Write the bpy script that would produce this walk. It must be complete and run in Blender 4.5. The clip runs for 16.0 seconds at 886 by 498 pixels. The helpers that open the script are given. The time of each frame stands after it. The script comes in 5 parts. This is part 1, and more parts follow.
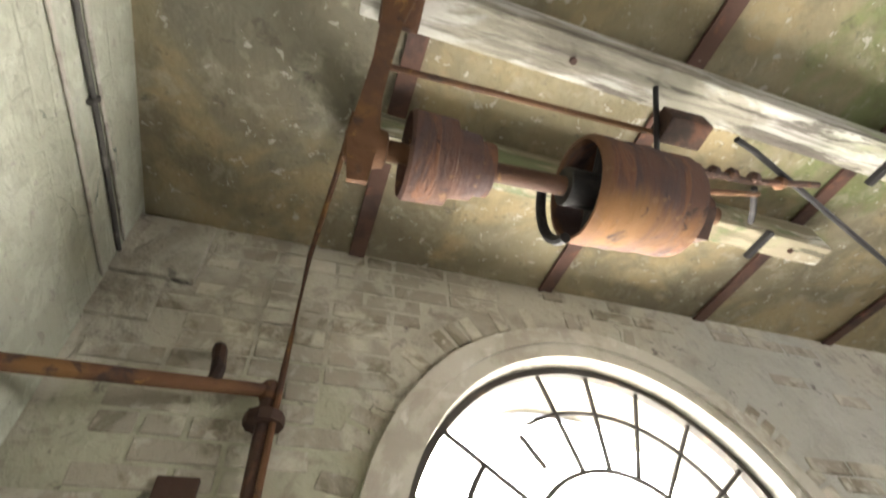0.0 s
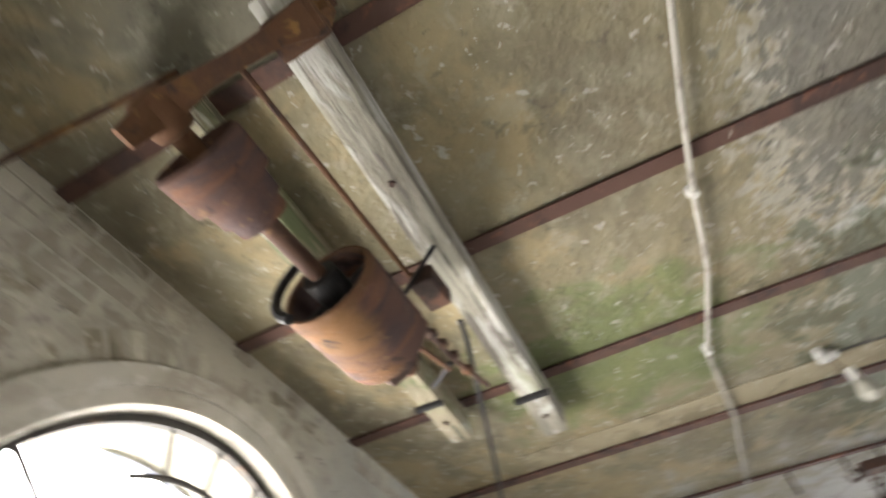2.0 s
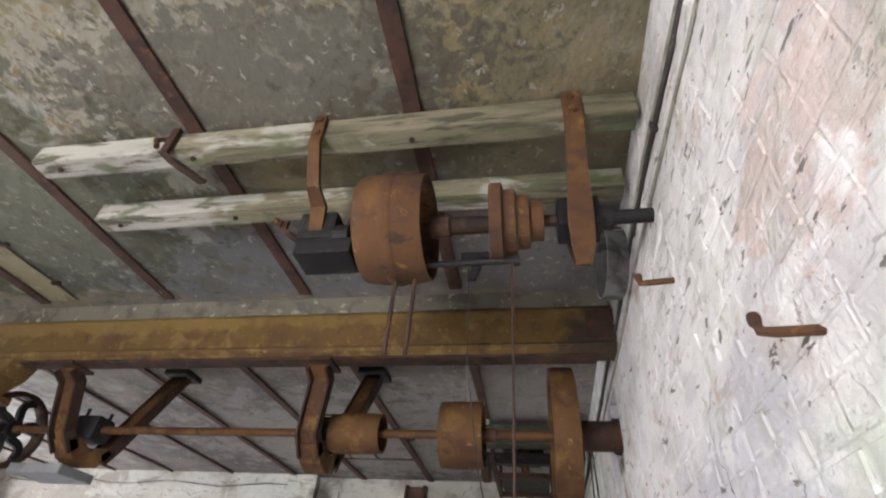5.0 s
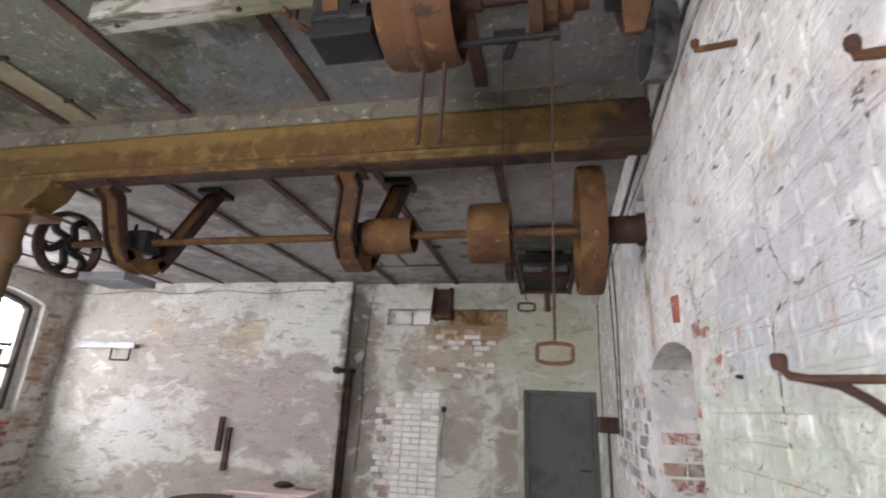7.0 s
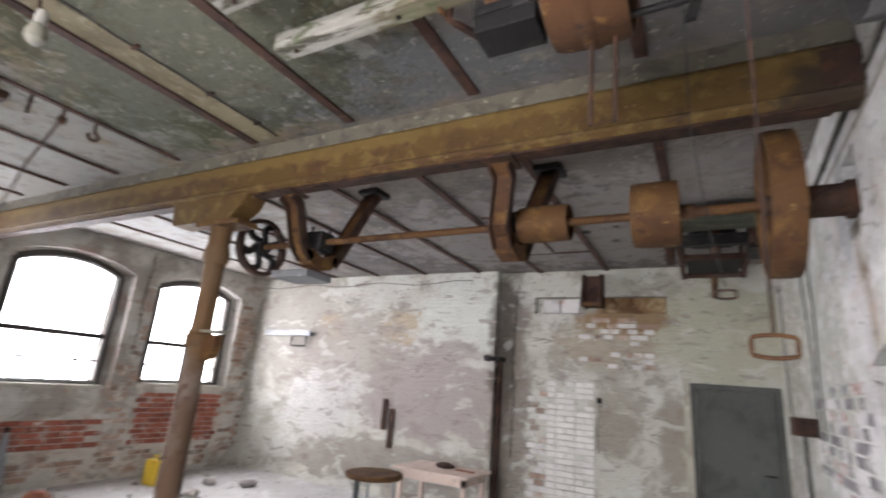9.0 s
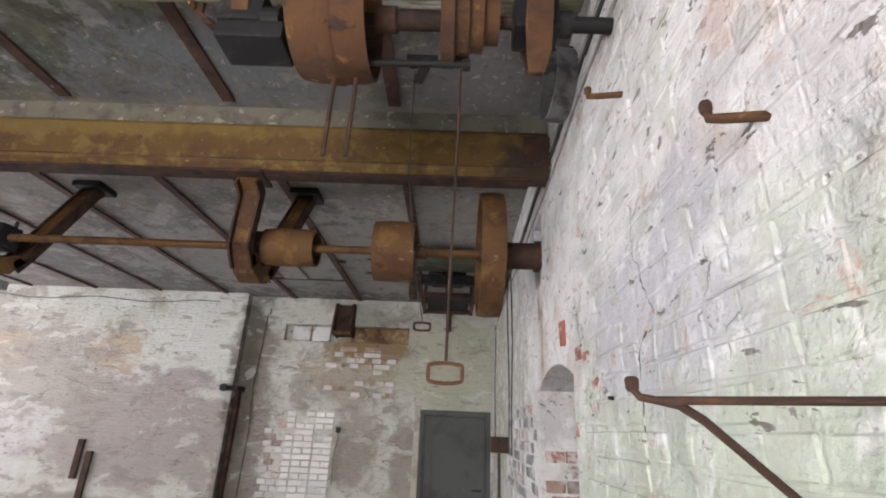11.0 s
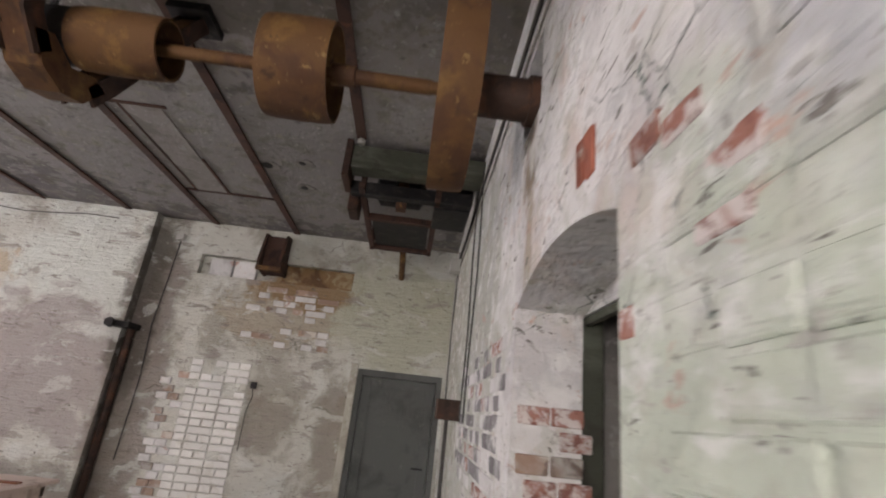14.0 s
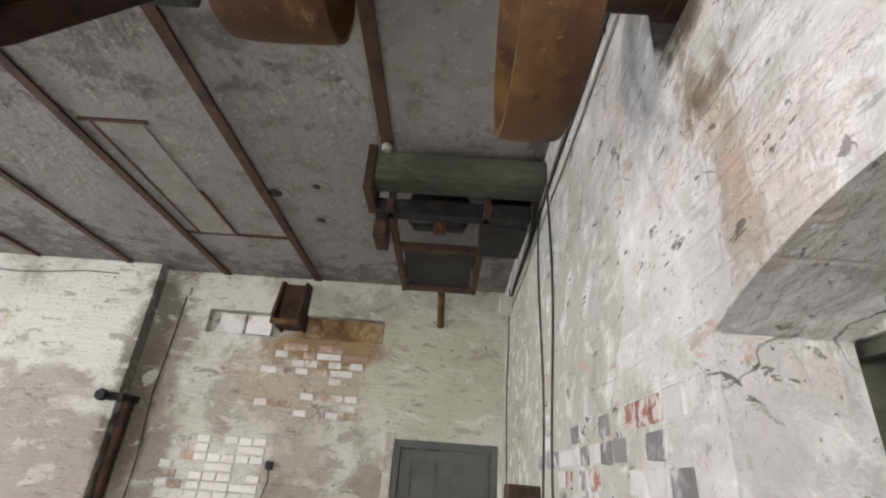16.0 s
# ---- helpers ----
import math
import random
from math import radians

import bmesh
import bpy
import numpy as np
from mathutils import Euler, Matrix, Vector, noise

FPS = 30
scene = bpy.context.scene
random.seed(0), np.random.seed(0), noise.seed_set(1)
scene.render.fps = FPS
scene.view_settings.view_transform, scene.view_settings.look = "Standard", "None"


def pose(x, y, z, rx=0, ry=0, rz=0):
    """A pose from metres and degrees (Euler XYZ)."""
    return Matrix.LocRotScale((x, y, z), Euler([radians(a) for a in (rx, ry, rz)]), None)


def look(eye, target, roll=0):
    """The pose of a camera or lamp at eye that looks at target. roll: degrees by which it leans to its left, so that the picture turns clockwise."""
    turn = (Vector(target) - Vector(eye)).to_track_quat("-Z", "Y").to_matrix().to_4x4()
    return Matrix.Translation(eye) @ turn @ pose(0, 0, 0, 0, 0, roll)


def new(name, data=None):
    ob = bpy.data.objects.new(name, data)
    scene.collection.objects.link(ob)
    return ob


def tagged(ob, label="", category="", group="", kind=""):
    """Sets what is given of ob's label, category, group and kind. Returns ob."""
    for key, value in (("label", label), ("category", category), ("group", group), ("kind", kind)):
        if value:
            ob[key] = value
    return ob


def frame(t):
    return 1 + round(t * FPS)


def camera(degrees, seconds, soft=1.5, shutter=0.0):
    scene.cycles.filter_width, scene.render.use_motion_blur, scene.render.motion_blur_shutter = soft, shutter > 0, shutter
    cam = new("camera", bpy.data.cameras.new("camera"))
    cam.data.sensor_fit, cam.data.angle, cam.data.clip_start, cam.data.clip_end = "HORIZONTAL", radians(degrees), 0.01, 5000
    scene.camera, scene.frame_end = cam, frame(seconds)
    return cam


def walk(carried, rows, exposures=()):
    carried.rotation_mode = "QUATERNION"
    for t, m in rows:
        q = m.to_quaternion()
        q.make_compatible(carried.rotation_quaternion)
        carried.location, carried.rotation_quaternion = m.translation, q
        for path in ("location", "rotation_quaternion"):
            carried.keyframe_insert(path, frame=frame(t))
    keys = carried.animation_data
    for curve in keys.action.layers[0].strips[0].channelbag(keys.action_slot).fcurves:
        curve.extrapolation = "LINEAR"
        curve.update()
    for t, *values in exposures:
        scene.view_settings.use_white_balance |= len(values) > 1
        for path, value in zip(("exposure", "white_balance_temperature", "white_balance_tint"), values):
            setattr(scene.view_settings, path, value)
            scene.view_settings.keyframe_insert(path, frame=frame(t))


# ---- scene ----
cam = camera(84.6, 16.0, soft=1.9, shutter=0.5)
PATH = [
    (0, (-0.696, 0.947, 1.802), (-1.213, -0.295, 3.283), -5.8),
    (0.5, (-0.69, 0.955, 1.817), (-1.156, -0.134, 3.429), -5.8),
    (1, (-0.693, 0.958, 1.823), (-1.238, -0.028, 3.476), -7.2),
    (1.5, (-0.679, 0.962, 1.807), (-1.479, 0.16, 3.455), -8.5),
    (2, (-0.664, 0.994, 1.812), (-1.782, 0.546, 3.41), -6.3),
    (2.5, (-0.665, 1.088, 1.834), (-1.933, 1.125, 3.379), -0.4),
    (3, (-0.641, 1.196, 1.827), (-1.817, 1.808, 3.324), 4.1),
    (3.5, (-0.586, 1.258, 1.815), (-1.437, 2.355, 3.255), 6.0),
    (4, (-0.507, 1.227, 1.824), (-1.046, 2.57, 3.205), 5.6),
    (4.2, (-0.492, 1.211, 1.819), (-0.921, 2.604, 3.189), 4.8),
    (6.3, (-0.54, 1.275, 1.757), (-0.825, 3.071, 2.588), 3.1),
    (6.5, (-0.551, 1.292, 1.739), (-0.861, 3.119, 2.49), 3.1),
    (7, (-0.569, 1.299, 1.718), (-0.978, 3.159, 2.329), 2.6),
    (7.5, (-0.603, 1.312, 1.702), (-1.252, 3.125, 2.243), 3.0),
    (8, (-0.686, 1.298, 1.714), (-1.652, 2.975, 2.221), 4.2),
    (8.3, (-0.731, 1.29, 1.737), (-1.825, 2.89, 2.228), 4.7),
    (8.5, (-0.73, 1.265, 1.72), (-1.85, 2.846, 2.217), 5.0),
    (9, (-0.692, 1.264, 1.718), (-1.621, 2.953, 2.251), 4.6),
    (9.5, (-0.597, 1.28, 1.715), (-1.121, 3.119, 2.302), 3.3),
    (10, (-0.538, 1.283, 1.721), (-0.766, 3.17, 2.342), 2.3),
    (10.2, (-0.525, 1.281, 1.731), (-0.697, 3.172, 2.359), 2.2),
    (12.3, (-0.576, 1.585, 1.665), (-0.528, 3.417, 2.466), 3.1),
    (12.5, (-0.572, 1.72, 1.657), (-0.502, 3.568, 2.419), 3.0),
    (13, (-0.592, 1.915, 1.651), (-0.366, 3.748, 2.42), 3.1),
    (13.5, (-0.451, 2.206, 1.677), (-0.265, 4.019, 2.501), 5.5),
    (14, (-0.363, 2.605, 1.566), (-0.273, 4.496, 2.211), 6.3),
    (14.5, (-0.388, 3.014, 1.579), (-0.394, 4.864, 2.339), 5.7),
    (15, (-0.383, 3.318, 1.597), (-0.442, 5.102, 2.499), 5.6),
    (15.5, (-0.424, 3.449, 1.677), (-0.487, 5.224, 2.597), 5.2),
    (16, (-0.463, 3.472, 1.695), (-0.509, 5.285, 2.536), 4.5),
]
EXPO = [(0.0, 1.15, 6900, 11), (0.5, 1.0, 6800, 11), (1.0, 0.84, 6450, 16), (2.0, 0.72, 6550, 12), (2.5, 0.45, 6550, 12), (3.0, 0.58, 6750, 12), (3.5, 0.66, 7000, 13), (4.0, 0.45, 6650, 14), (6.5, 0.33, 6350, 16),
        (8.5, 0.42, 6350, 16), (10.0, 0.36, 6300, 16), (12.5, 0.25, 6850, 16), (13.0, 0.08, 6950, 15), (13.5, -0.05, 6800, 17), (14.5, 0.40, 6800, 20), (15.5, 0.72, 6550, 11), (16.0, 0.72, 6550, 12)]
walk(cam, [(t, look(eye, target, roll)) for t, eye, target, roll in PATH], EXPO)

# ---- light ----
world = bpy.data.worlds.new("sky")
scene.world = world
world.use_nodes = True
wn = world.node_tree.nodes
sky = wn.new("ShaderNodeTexSky")
sky.sky_type, sky.sun_disc = "NISHITA", False
sky.sun_elevation, sky.sun_rotation = radians(38), radians(230)
wn["Background"].inputs["Strength"].default_value = 0.12
world.node_tree.links.new(sky.outputs[0], wn["Background"].inputs["Color"])
sun = new("sun", bpy.data.lights.new("sun", "SUN"))
sun.data.energy, sun.data.angle, sun.data.color = 0.8, radians(15), (1.0, 0.96, 0.9)
sun.matrix_world = look((-20, -10, 20), (0, 4, 0))


def window_light(name, m, w, h, watts, color):
    ob = new(name, bpy.data.lights.new(name, "AREA"))
    ob.data.shape, ob.data.size, ob.data.size_y = "RECTANGLE", w, h
    ob.data.energy, ob.data.color = watts, color
    ob.matrix_world = m
    return ob


for n, (y, w, h) in enumerate(((2.85, 1.3, 1.75), (4.78, 1.35, 1.75), (6.82, 1.35, 1.7))):
    window_light("window_light_%d" % (n + 1), look((-8.84, y, 2.2), (0, y, 2.0)), w, h, 95, (0.97, 0.98, 1.0))
window_light("window_light_4", look((-1.96, -1.03, 2.0), (-1.96, 4, 1.95)), 1.8, 2.0, 150, (1.0, 0.99, 0.95))

# ---- materials ----


def material(name, base, layers=(), rough=0.85, metal=0.0, bump=(), rand=0.0, spec=0.3, coords="Object", joints=None, cracks=None):
    """layers: (colour, scale, low, high[, stretch[, spot]]); spot = (x, y, z, rx, ry, rz), a stain, or shade put into
    the colour, of its own outline. bump: (scale, height).
    """
    m = bpy.data.materials.new(name)
    m.use_nodes = True
    nt, L = m.node_tree, m.node_tree.links
    N = nt.nodes.new
    b = nt.nodes["Principled BSDF"]
    b.inputs["Roughness"].default_value, b.inputs["Metallic"].default_value = rough, metal
    b.inputs["Specular IOR Level"].default_value = spec
    geo = N("ShaderNodeTexCoord").outputs[coords] if coords != "World" else N("ShaderNodeNewGeometry").outputs["Position"]

    def noise_of(scale, stretch=(1, 1, 1), detail=6.0, dist=0.4, seed=0.0):
        mp = N("ShaderNodeMapping")
        mp.inputs["Scale"].default_value = stretch
        mp.inputs["Location"].default_value = (seed * 3.7, seed * 1.9, seed * 5.3)
        L.new(geo, mp.inputs["Vector"])
        n = N("ShaderNodeTexNoise")
        n.inputs["Scale"].default_value, n.inputs["Detail"].default_value, n.inputs["Distortion"].default_value = scale, detail, dist
        n.inputs["Roughness"].default_value = 0.62
        L.new(mp.outputs[0], n.inputs["Vector"])
        return n.outputs["Fac"]

    def mathn(op, a, c):
        n = N("ShaderNodeMath")
        n.operation = op
        for i, v in enumerate((a, c)):
            if isinstance(v, (int, float)):
                n.inputs[i].default_value = v
            else:
                L.new(v, n.inputs[i])
        return n.outputs[0]

    col = N("ShaderNodeRGB")
    col.outputs[0].default_value = (*base, 1)
    col = col.outputs[0]
    masks = []
    for i, lay in enumerate(layers):
        color, scale, lo, hi = lay[:4]
        top = lay[6] if len(lay) > 6 else 0.72 if len(lay) > 5 and lay[5] else 0.9
        stretch = lay[4] if len(lay) > 4 and lay[4] else (1, 1, 1)
        fac = noise_of(scale, stretch, seed=i + 1.0)
        if len(lay) > 5 and lay[5]:
            x, y, z, rx, ry, rz = lay[5]
            mp = N("ShaderNodeMapping")
            mp.vector_type = "POINT"
            mp.inputs["Scale"].default_value = (1 / rx, 1 / ry, 1 / rz)
            mp.inputs["Location"].default_value = (-x / rx, -y / ry, -z / rz)
            L.new(geo, mp.inputs["Vector"])
            ln = N("ShaderNodeVectorMath")
            ln.operation = "LENGTH"
            L.new(mp.outputs[0], ln.inputs[0])
            fac = mathn("ADD", fac, mathn("MULTIPLY", mathn("SUBTRACT", 1.0, ln.outputs["Value"]), 0.45))
            fac = mathn("MULTIPLY", fac, mathn("LESS_THAN", ln.outputs["Value"], 1.9))
        r = N("ShaderNodeMapRange")
        r.interpolation_type = "SMOOTHSTEP"
        r.inputs["From Min"].default_value, r.inputs["From Max"].default_value = lo, hi
        r.inputs["To Max"].default_value = top
        L.new(fac, r.inputs["Value"])
        masks.append(r.outputs[0])
        mix = N("ShaderNodeMix")
        mix.data_type = "RGBA"
        L.new(r.outputs[0], mix.inputs["Factor"])
        L.new(col, mix.inputs["A"])
        mix.inputs["B"].default_value = (*color, 1)
        col = mix.outputs["Result"]
    crack = None
    if cracks:
        scale, width, color = cracks
        warp = N("ShaderNodeVectorMath")
        warp.operation = "MULTIPLY_ADD"
        wn_ = N("ShaderNodeTexNoise")
        wn_.inputs["Scale"].default_value, wn_.inputs["Detail"].default_value = 4.0, 5.0
        L.new(geo, wn_.inputs["Vector"])
        L.new(wn_.outputs["Color"], warp.inputs[0])
        warp.inputs[1].default_value = (0.35, 0.35, 0.35)
        L.new(geo, warp.inputs[2])
        vo = N("ShaderNodeTexVoronoi")
        vo.feature = "DISTANCE_TO_EDGE"
        vo.inputs["Scale"].default_value = scale
        L.new(warp.outputs[0], vo.inputs["Vector"])
        line = N("ShaderNodeMapRange")
        line.inputs["From Min"].default_value, line.inputs["From Max"].default_value = width, width * 0.3
        L.new(vo.outputs["Distance"], line.inputs["Value"])
        gate = N("ShaderNodeMapRange")
        gate.inputs["From Min"].default_value, gate.inputs["From Max"].default_value = 0.54, 0.64
        L.new(noise_of(2.6, seed=50.0), gate.inputs["Value"])
        crack = mathn("MULTIPLY", line.outputs[0], gate.outputs[0])
        mix = N("ShaderNodeMix")
        mix.data_type = "RGBA"
        L.new(crack, mix.inputs["Factor"])
        L.new(col, mix.inputs["A"])
        mix.inputs["B"].default_value = (*color, 1)
        col = mix.outputs["Result"]
    if rand:
        info = N("ShaderNodeObjectInfo")
        hsv = N("ShaderNodeHueSaturation")
        L.new(mathn("ADD", mathn("MULTIPLY", info.outputs["Random"], 2 * rand), 1 - rand), hsv.inputs["Value"])
        L.new(col, hsv.inputs["Color"])
        col = hsv.outputs[0]
    L.new(col, b.inputs["Base Color"])
    if bump:
        h = None
        for i, (scale, height, *st) in enumerate(bump):
            v = mathn("MULTIPLY", noise_of(scale, st[0] if st else (1, 1, 1), 8.0, 0.2, 20.0 + i), height)
            h = v if h is None else mathn("ADD", h, v)
        for k in masks[:2]:
            h = mathn("ADD", h, mathn("MULTIPLY", k, bump[0][1] * 0.25))
        if crack is not None:
            h = mathn("ADD", h, mathn("MULTIPLY", crack, -0.012))
        if joints:
            sep = N("ShaderNodeSeparateXYZ")
            L.new(geo, sep.inputs[0])
            cmb = N("ShaderNodeCombineXYZ")
            L.new(sep.outputs["XYZ".index(joints[0].upper())], cmb.inputs[0])
            L.new(sep.outputs[2], cmb.inputs[1])
            wob = N("ShaderNodeVectorMath")
            wob.operation = "ADD"
            L.new(cmb.outputs[0], wob.inputs[0])
            cw_ = N("ShaderNodeCombineXYZ")
            L.new(mathn("MULTIPLY", noise_of(3.0, seed=40.0), 0.03), cw_.inputs[1])
            L.new(cw_.outputs[0], wob.inputs[1])
            br = N("ShaderNodeTexBrick")
            br.inputs["Scale"].default_value, br.inputs["Brick Width"].default_value, br.inputs["Row Height"].default_value = 1.0, 0.25, 0.077
            br.inputs["Mortar Size"].default_value, br.inputs["Mortar Smooth"].default_value = 0.008, 0.9
            L.new(wob.outputs[0], br.inputs["Vector"])
            shown = N("ShaderNodeMapRange")
            shown.inputs["From Min"].default_value, shown.inputs["From Max"].default_value = 0.4, 0.65
            L.new(noise_of(1.3, seed=41.0), shown.inputs["Value"])
            h = mathn("ADD", h, mathn("MULTIPLY", mathn("MULTIPLY", br.outputs["Fac"], shown.outputs[0]), -joints[1]))
        bp = N("ShaderNodeBump")
        bp.inputs["Distance"].default_value, bp.inputs["Strength"].default_value = 1.0, 1.0
        L.new(h, bp.inputs["Height"])
        L.new(bp.outputs[0], b.inputs["Normal"])
    return m


M = {}
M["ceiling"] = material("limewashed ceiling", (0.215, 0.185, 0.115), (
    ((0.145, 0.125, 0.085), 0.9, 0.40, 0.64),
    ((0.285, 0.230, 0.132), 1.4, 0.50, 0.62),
    ((0.26, 0.245, 0.18), 4.5, 0.48, 0.70, None, None, 0.5),
    ((0.225, 0.206, 0.208), 1.3, 0.22, 0.55, None, (-3.0, 6.4, 3.5, 6.0, 2.6, 2)),
    ((0.185, 0.178, 0.188), 2.6, 0.38, 0.62, None, (-1.2, 3.3, 3.5, 1.9, 0.40, 2), 0.85),
    ((0.155, 0.165, 0.175), 3.2, 0.44, 0.58, None, (-2.3, 3.35, 3.5, 1.3, 0.30, 2), 0.8),
    ((0.115, 0.15, 0.055), 4.0, 0.42, 0.66, None, (-2.9, 1.0, 3.5, 0.55, 0.8, 1)),
    ((0.070, 0.090, 0.052), 3.0, 0.40, 0.62, None, (-4.3, 3.1, 3.5, 0.7, 0.55, 1)),
    ((0.38, 0.38, 0.37), 3.0, 0.34, 0.64, None, (-6.8, 3.2, 3.5, 2.0, 3.5, 1)),
    ((0.120, 0.115, 0.095), 2.4, 0.42, 0.70, None, (-0.5, 0.35, 3.5, 0.40, 0.7, 1)),
    ((0.34, 0.33, 0.29), 16.0, 0.52, 0.62, None, (-1.8, 2.1, 3.5, 1.0, 0.4, 1), 0.6),
    ((0.085, 0.08, 0.072), 18.0, 0.52, 0.60, None, (-1.5, 2.15, 3.5, 1.1, 0.35, 1), 0.65),
    ((0.42, 0.425, 0.39), 5.0, 0.50, 0.58, None, (-3.3, 2.7, 3.5, 1.2, 0.7, 1), 0.6),
    ((0.075, 0.085, 0.05), 7.0, 0.52, 0.60, None, (-3.4, 2.7, 3.5, 1.4, 0.9, 1), 0.7),
    ((0.115, 0.105, 0.115), 2.4, 0.46, 0.62, None, (-2.2, 6.8, 3.5, 5.0, 1.8, 1), 0.7),
    ((0.36, 0.345, 0.335), 5.0, 0.52, 0.62, None, (-1.6, 6.6, 3.5, 3.5, 1.6, 1), 0.5),
    ((0.30, 0.28, 0.275), 16.0, 0.58, 0.63, None, (-0.6, 5.2, 3.5, 0.7, 0.8, 1), 0.7),
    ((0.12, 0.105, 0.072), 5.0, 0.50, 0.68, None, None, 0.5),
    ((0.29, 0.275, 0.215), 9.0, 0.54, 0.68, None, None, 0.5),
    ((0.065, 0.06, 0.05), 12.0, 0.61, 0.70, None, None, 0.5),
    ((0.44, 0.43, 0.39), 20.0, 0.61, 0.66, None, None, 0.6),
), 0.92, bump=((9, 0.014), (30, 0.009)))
M["w_wall"] = material("whitewashed wall", (0.72, 0.71, 0.70), (
    ((0.56, 0.545, 0.55), 2.0, 0.46, 0.64),
    ((0.62, 0.55, 0.51), 3.0, 0.52, 0.68),
    ((0.47, 0.55, 0.43), 2.4, 0.26, 0.54, None, (0, 2.2, 1.40, 0.6, 1.3, 0.52)),
    ((0.50, 0.505, 0.545), 2.2, 0.34, 0.60, None, (0, 2.5, 2.05, 0.6, 0.45, 0.22), 0.8),
    # next two darken the north end, dim light put into the colour
    ((0.36, 0.38, 0.31), 3.0, 0.30, 0.62, None, (0, 6.6, 2.1, 0.6, 1.7, 1.2)),
    ((0.33, 0.315, 0.255), 2.6, 0.34, 0.62, None, (0, 7.6, 2.0, 0.6, 1.2, 2.0)),
    ((0.56, 0.42, 0.37), 5.0, 0.56, 0.66, (1, 1, 2.0), (0, 1.75, 2.5, 0.6, 0.4, 0.25), 0.6),
    ((0.54, 0.36, 0.29), 8.0, 0.66, 0.72),
    ((0.22, 0.135, 0.065), 18.0, 0.40, 0.70, (1, 1, 0.6), (0, 4.21, 2.52, 0.05, 0.11, 0.22), 0.75),
    ((0.36, 0.29, 0.21), 20.0, 0.44, 0.68, (1, 1, 0.5), (0, 4.17, 2.2, 0.05, 0.06, 0.3), 0.7),
    # black painted round the shaft hole as its shadow
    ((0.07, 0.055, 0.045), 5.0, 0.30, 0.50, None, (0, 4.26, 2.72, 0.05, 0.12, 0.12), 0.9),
    # bluish grey upright patch beside the hole
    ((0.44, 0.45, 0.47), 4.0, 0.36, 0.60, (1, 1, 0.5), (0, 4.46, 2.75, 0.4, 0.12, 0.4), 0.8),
    # greenish grime that also carries painted shade towards the south corner
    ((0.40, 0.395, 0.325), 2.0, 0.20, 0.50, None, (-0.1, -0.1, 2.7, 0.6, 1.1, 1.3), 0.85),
    ((0.80, 0.80, 0.79), 5.0, 0.55, 0.66, None, None, 0.7),
    ((0.50, 0.505, 0.51), 5.0, 0.54, 0.64, (1, 0.6, 1.6), None, 0.5),
    ((0.50, 0.35, 0.29), 7.0, 0.63, 0.67, (1, 0.6, 1.5), None, 0.7),
    ((0.80, 0.80, 0.79), 9.0, 0.54, 0.66, (1, 0.7, 1.4), None, 0.6),
    ((0.42, 0.40, 0.38), 13.0, 0.61, 0.65, (1, 0.7, 1.5), None, 0.6),
    ((0.15, 0.135, 0.12), 14.0, 0.635, 0.66, (1, 0.6, 1.8)),
    # second, darker coat of the painted south corner shade, greenish
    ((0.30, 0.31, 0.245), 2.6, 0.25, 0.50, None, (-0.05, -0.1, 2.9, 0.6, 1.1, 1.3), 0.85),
    ((0.46, 0.47, 0.40), 7.0, 0.54, 0.60, None, None, 0.35),
    ((0.20, 0.185, 0.165), 19.0, 0.64, 0.68, (1, 0.7, 1.3), None, 0.5),
    ((0.27, 0.25, 0.235), 34.0, 0.645, 0.68),
), 0.9, bump=((4, 0.03), (12, 0.012), (60, 0.003)), joints=("y", 0.003), cracks=(2.0, 0.006, (0.14, 0.18, 0.165)), coords="World")
M["a_wall"] = material("sooty grey plaster", (0.40, 0.375, 0.315), (
    ((0.28, 0.258, 0.21), 2.2, 0.47, 0.62),
    ((0.44, 0.42, 0.355), 4.0, 0.52, 0.66),
    ((0.33, 0.33, 0.24), 3.0, 0.50, 0.66, None, (-0.4, -0.5, 2.3, 0.9, 1, 0.6)),
    ((0.21, 0.19, 0.16), 11.0, 0.54, 0.66, None, None, 0.6),
    ((0.36, 0.36, 0.33), 2.6, 0.42, 0.72, None, (-3.2, -0.5, 2.9, 0.9, 1, 0.7)),
    ((0.12, 0.11, 0.10), 9.0, 0.62, 0.72),
), 0.92, bump=((7, 0.025), (30, 0.01)), cracks=(2.2, 0.006, (0.10, 0.09, 0.075)))
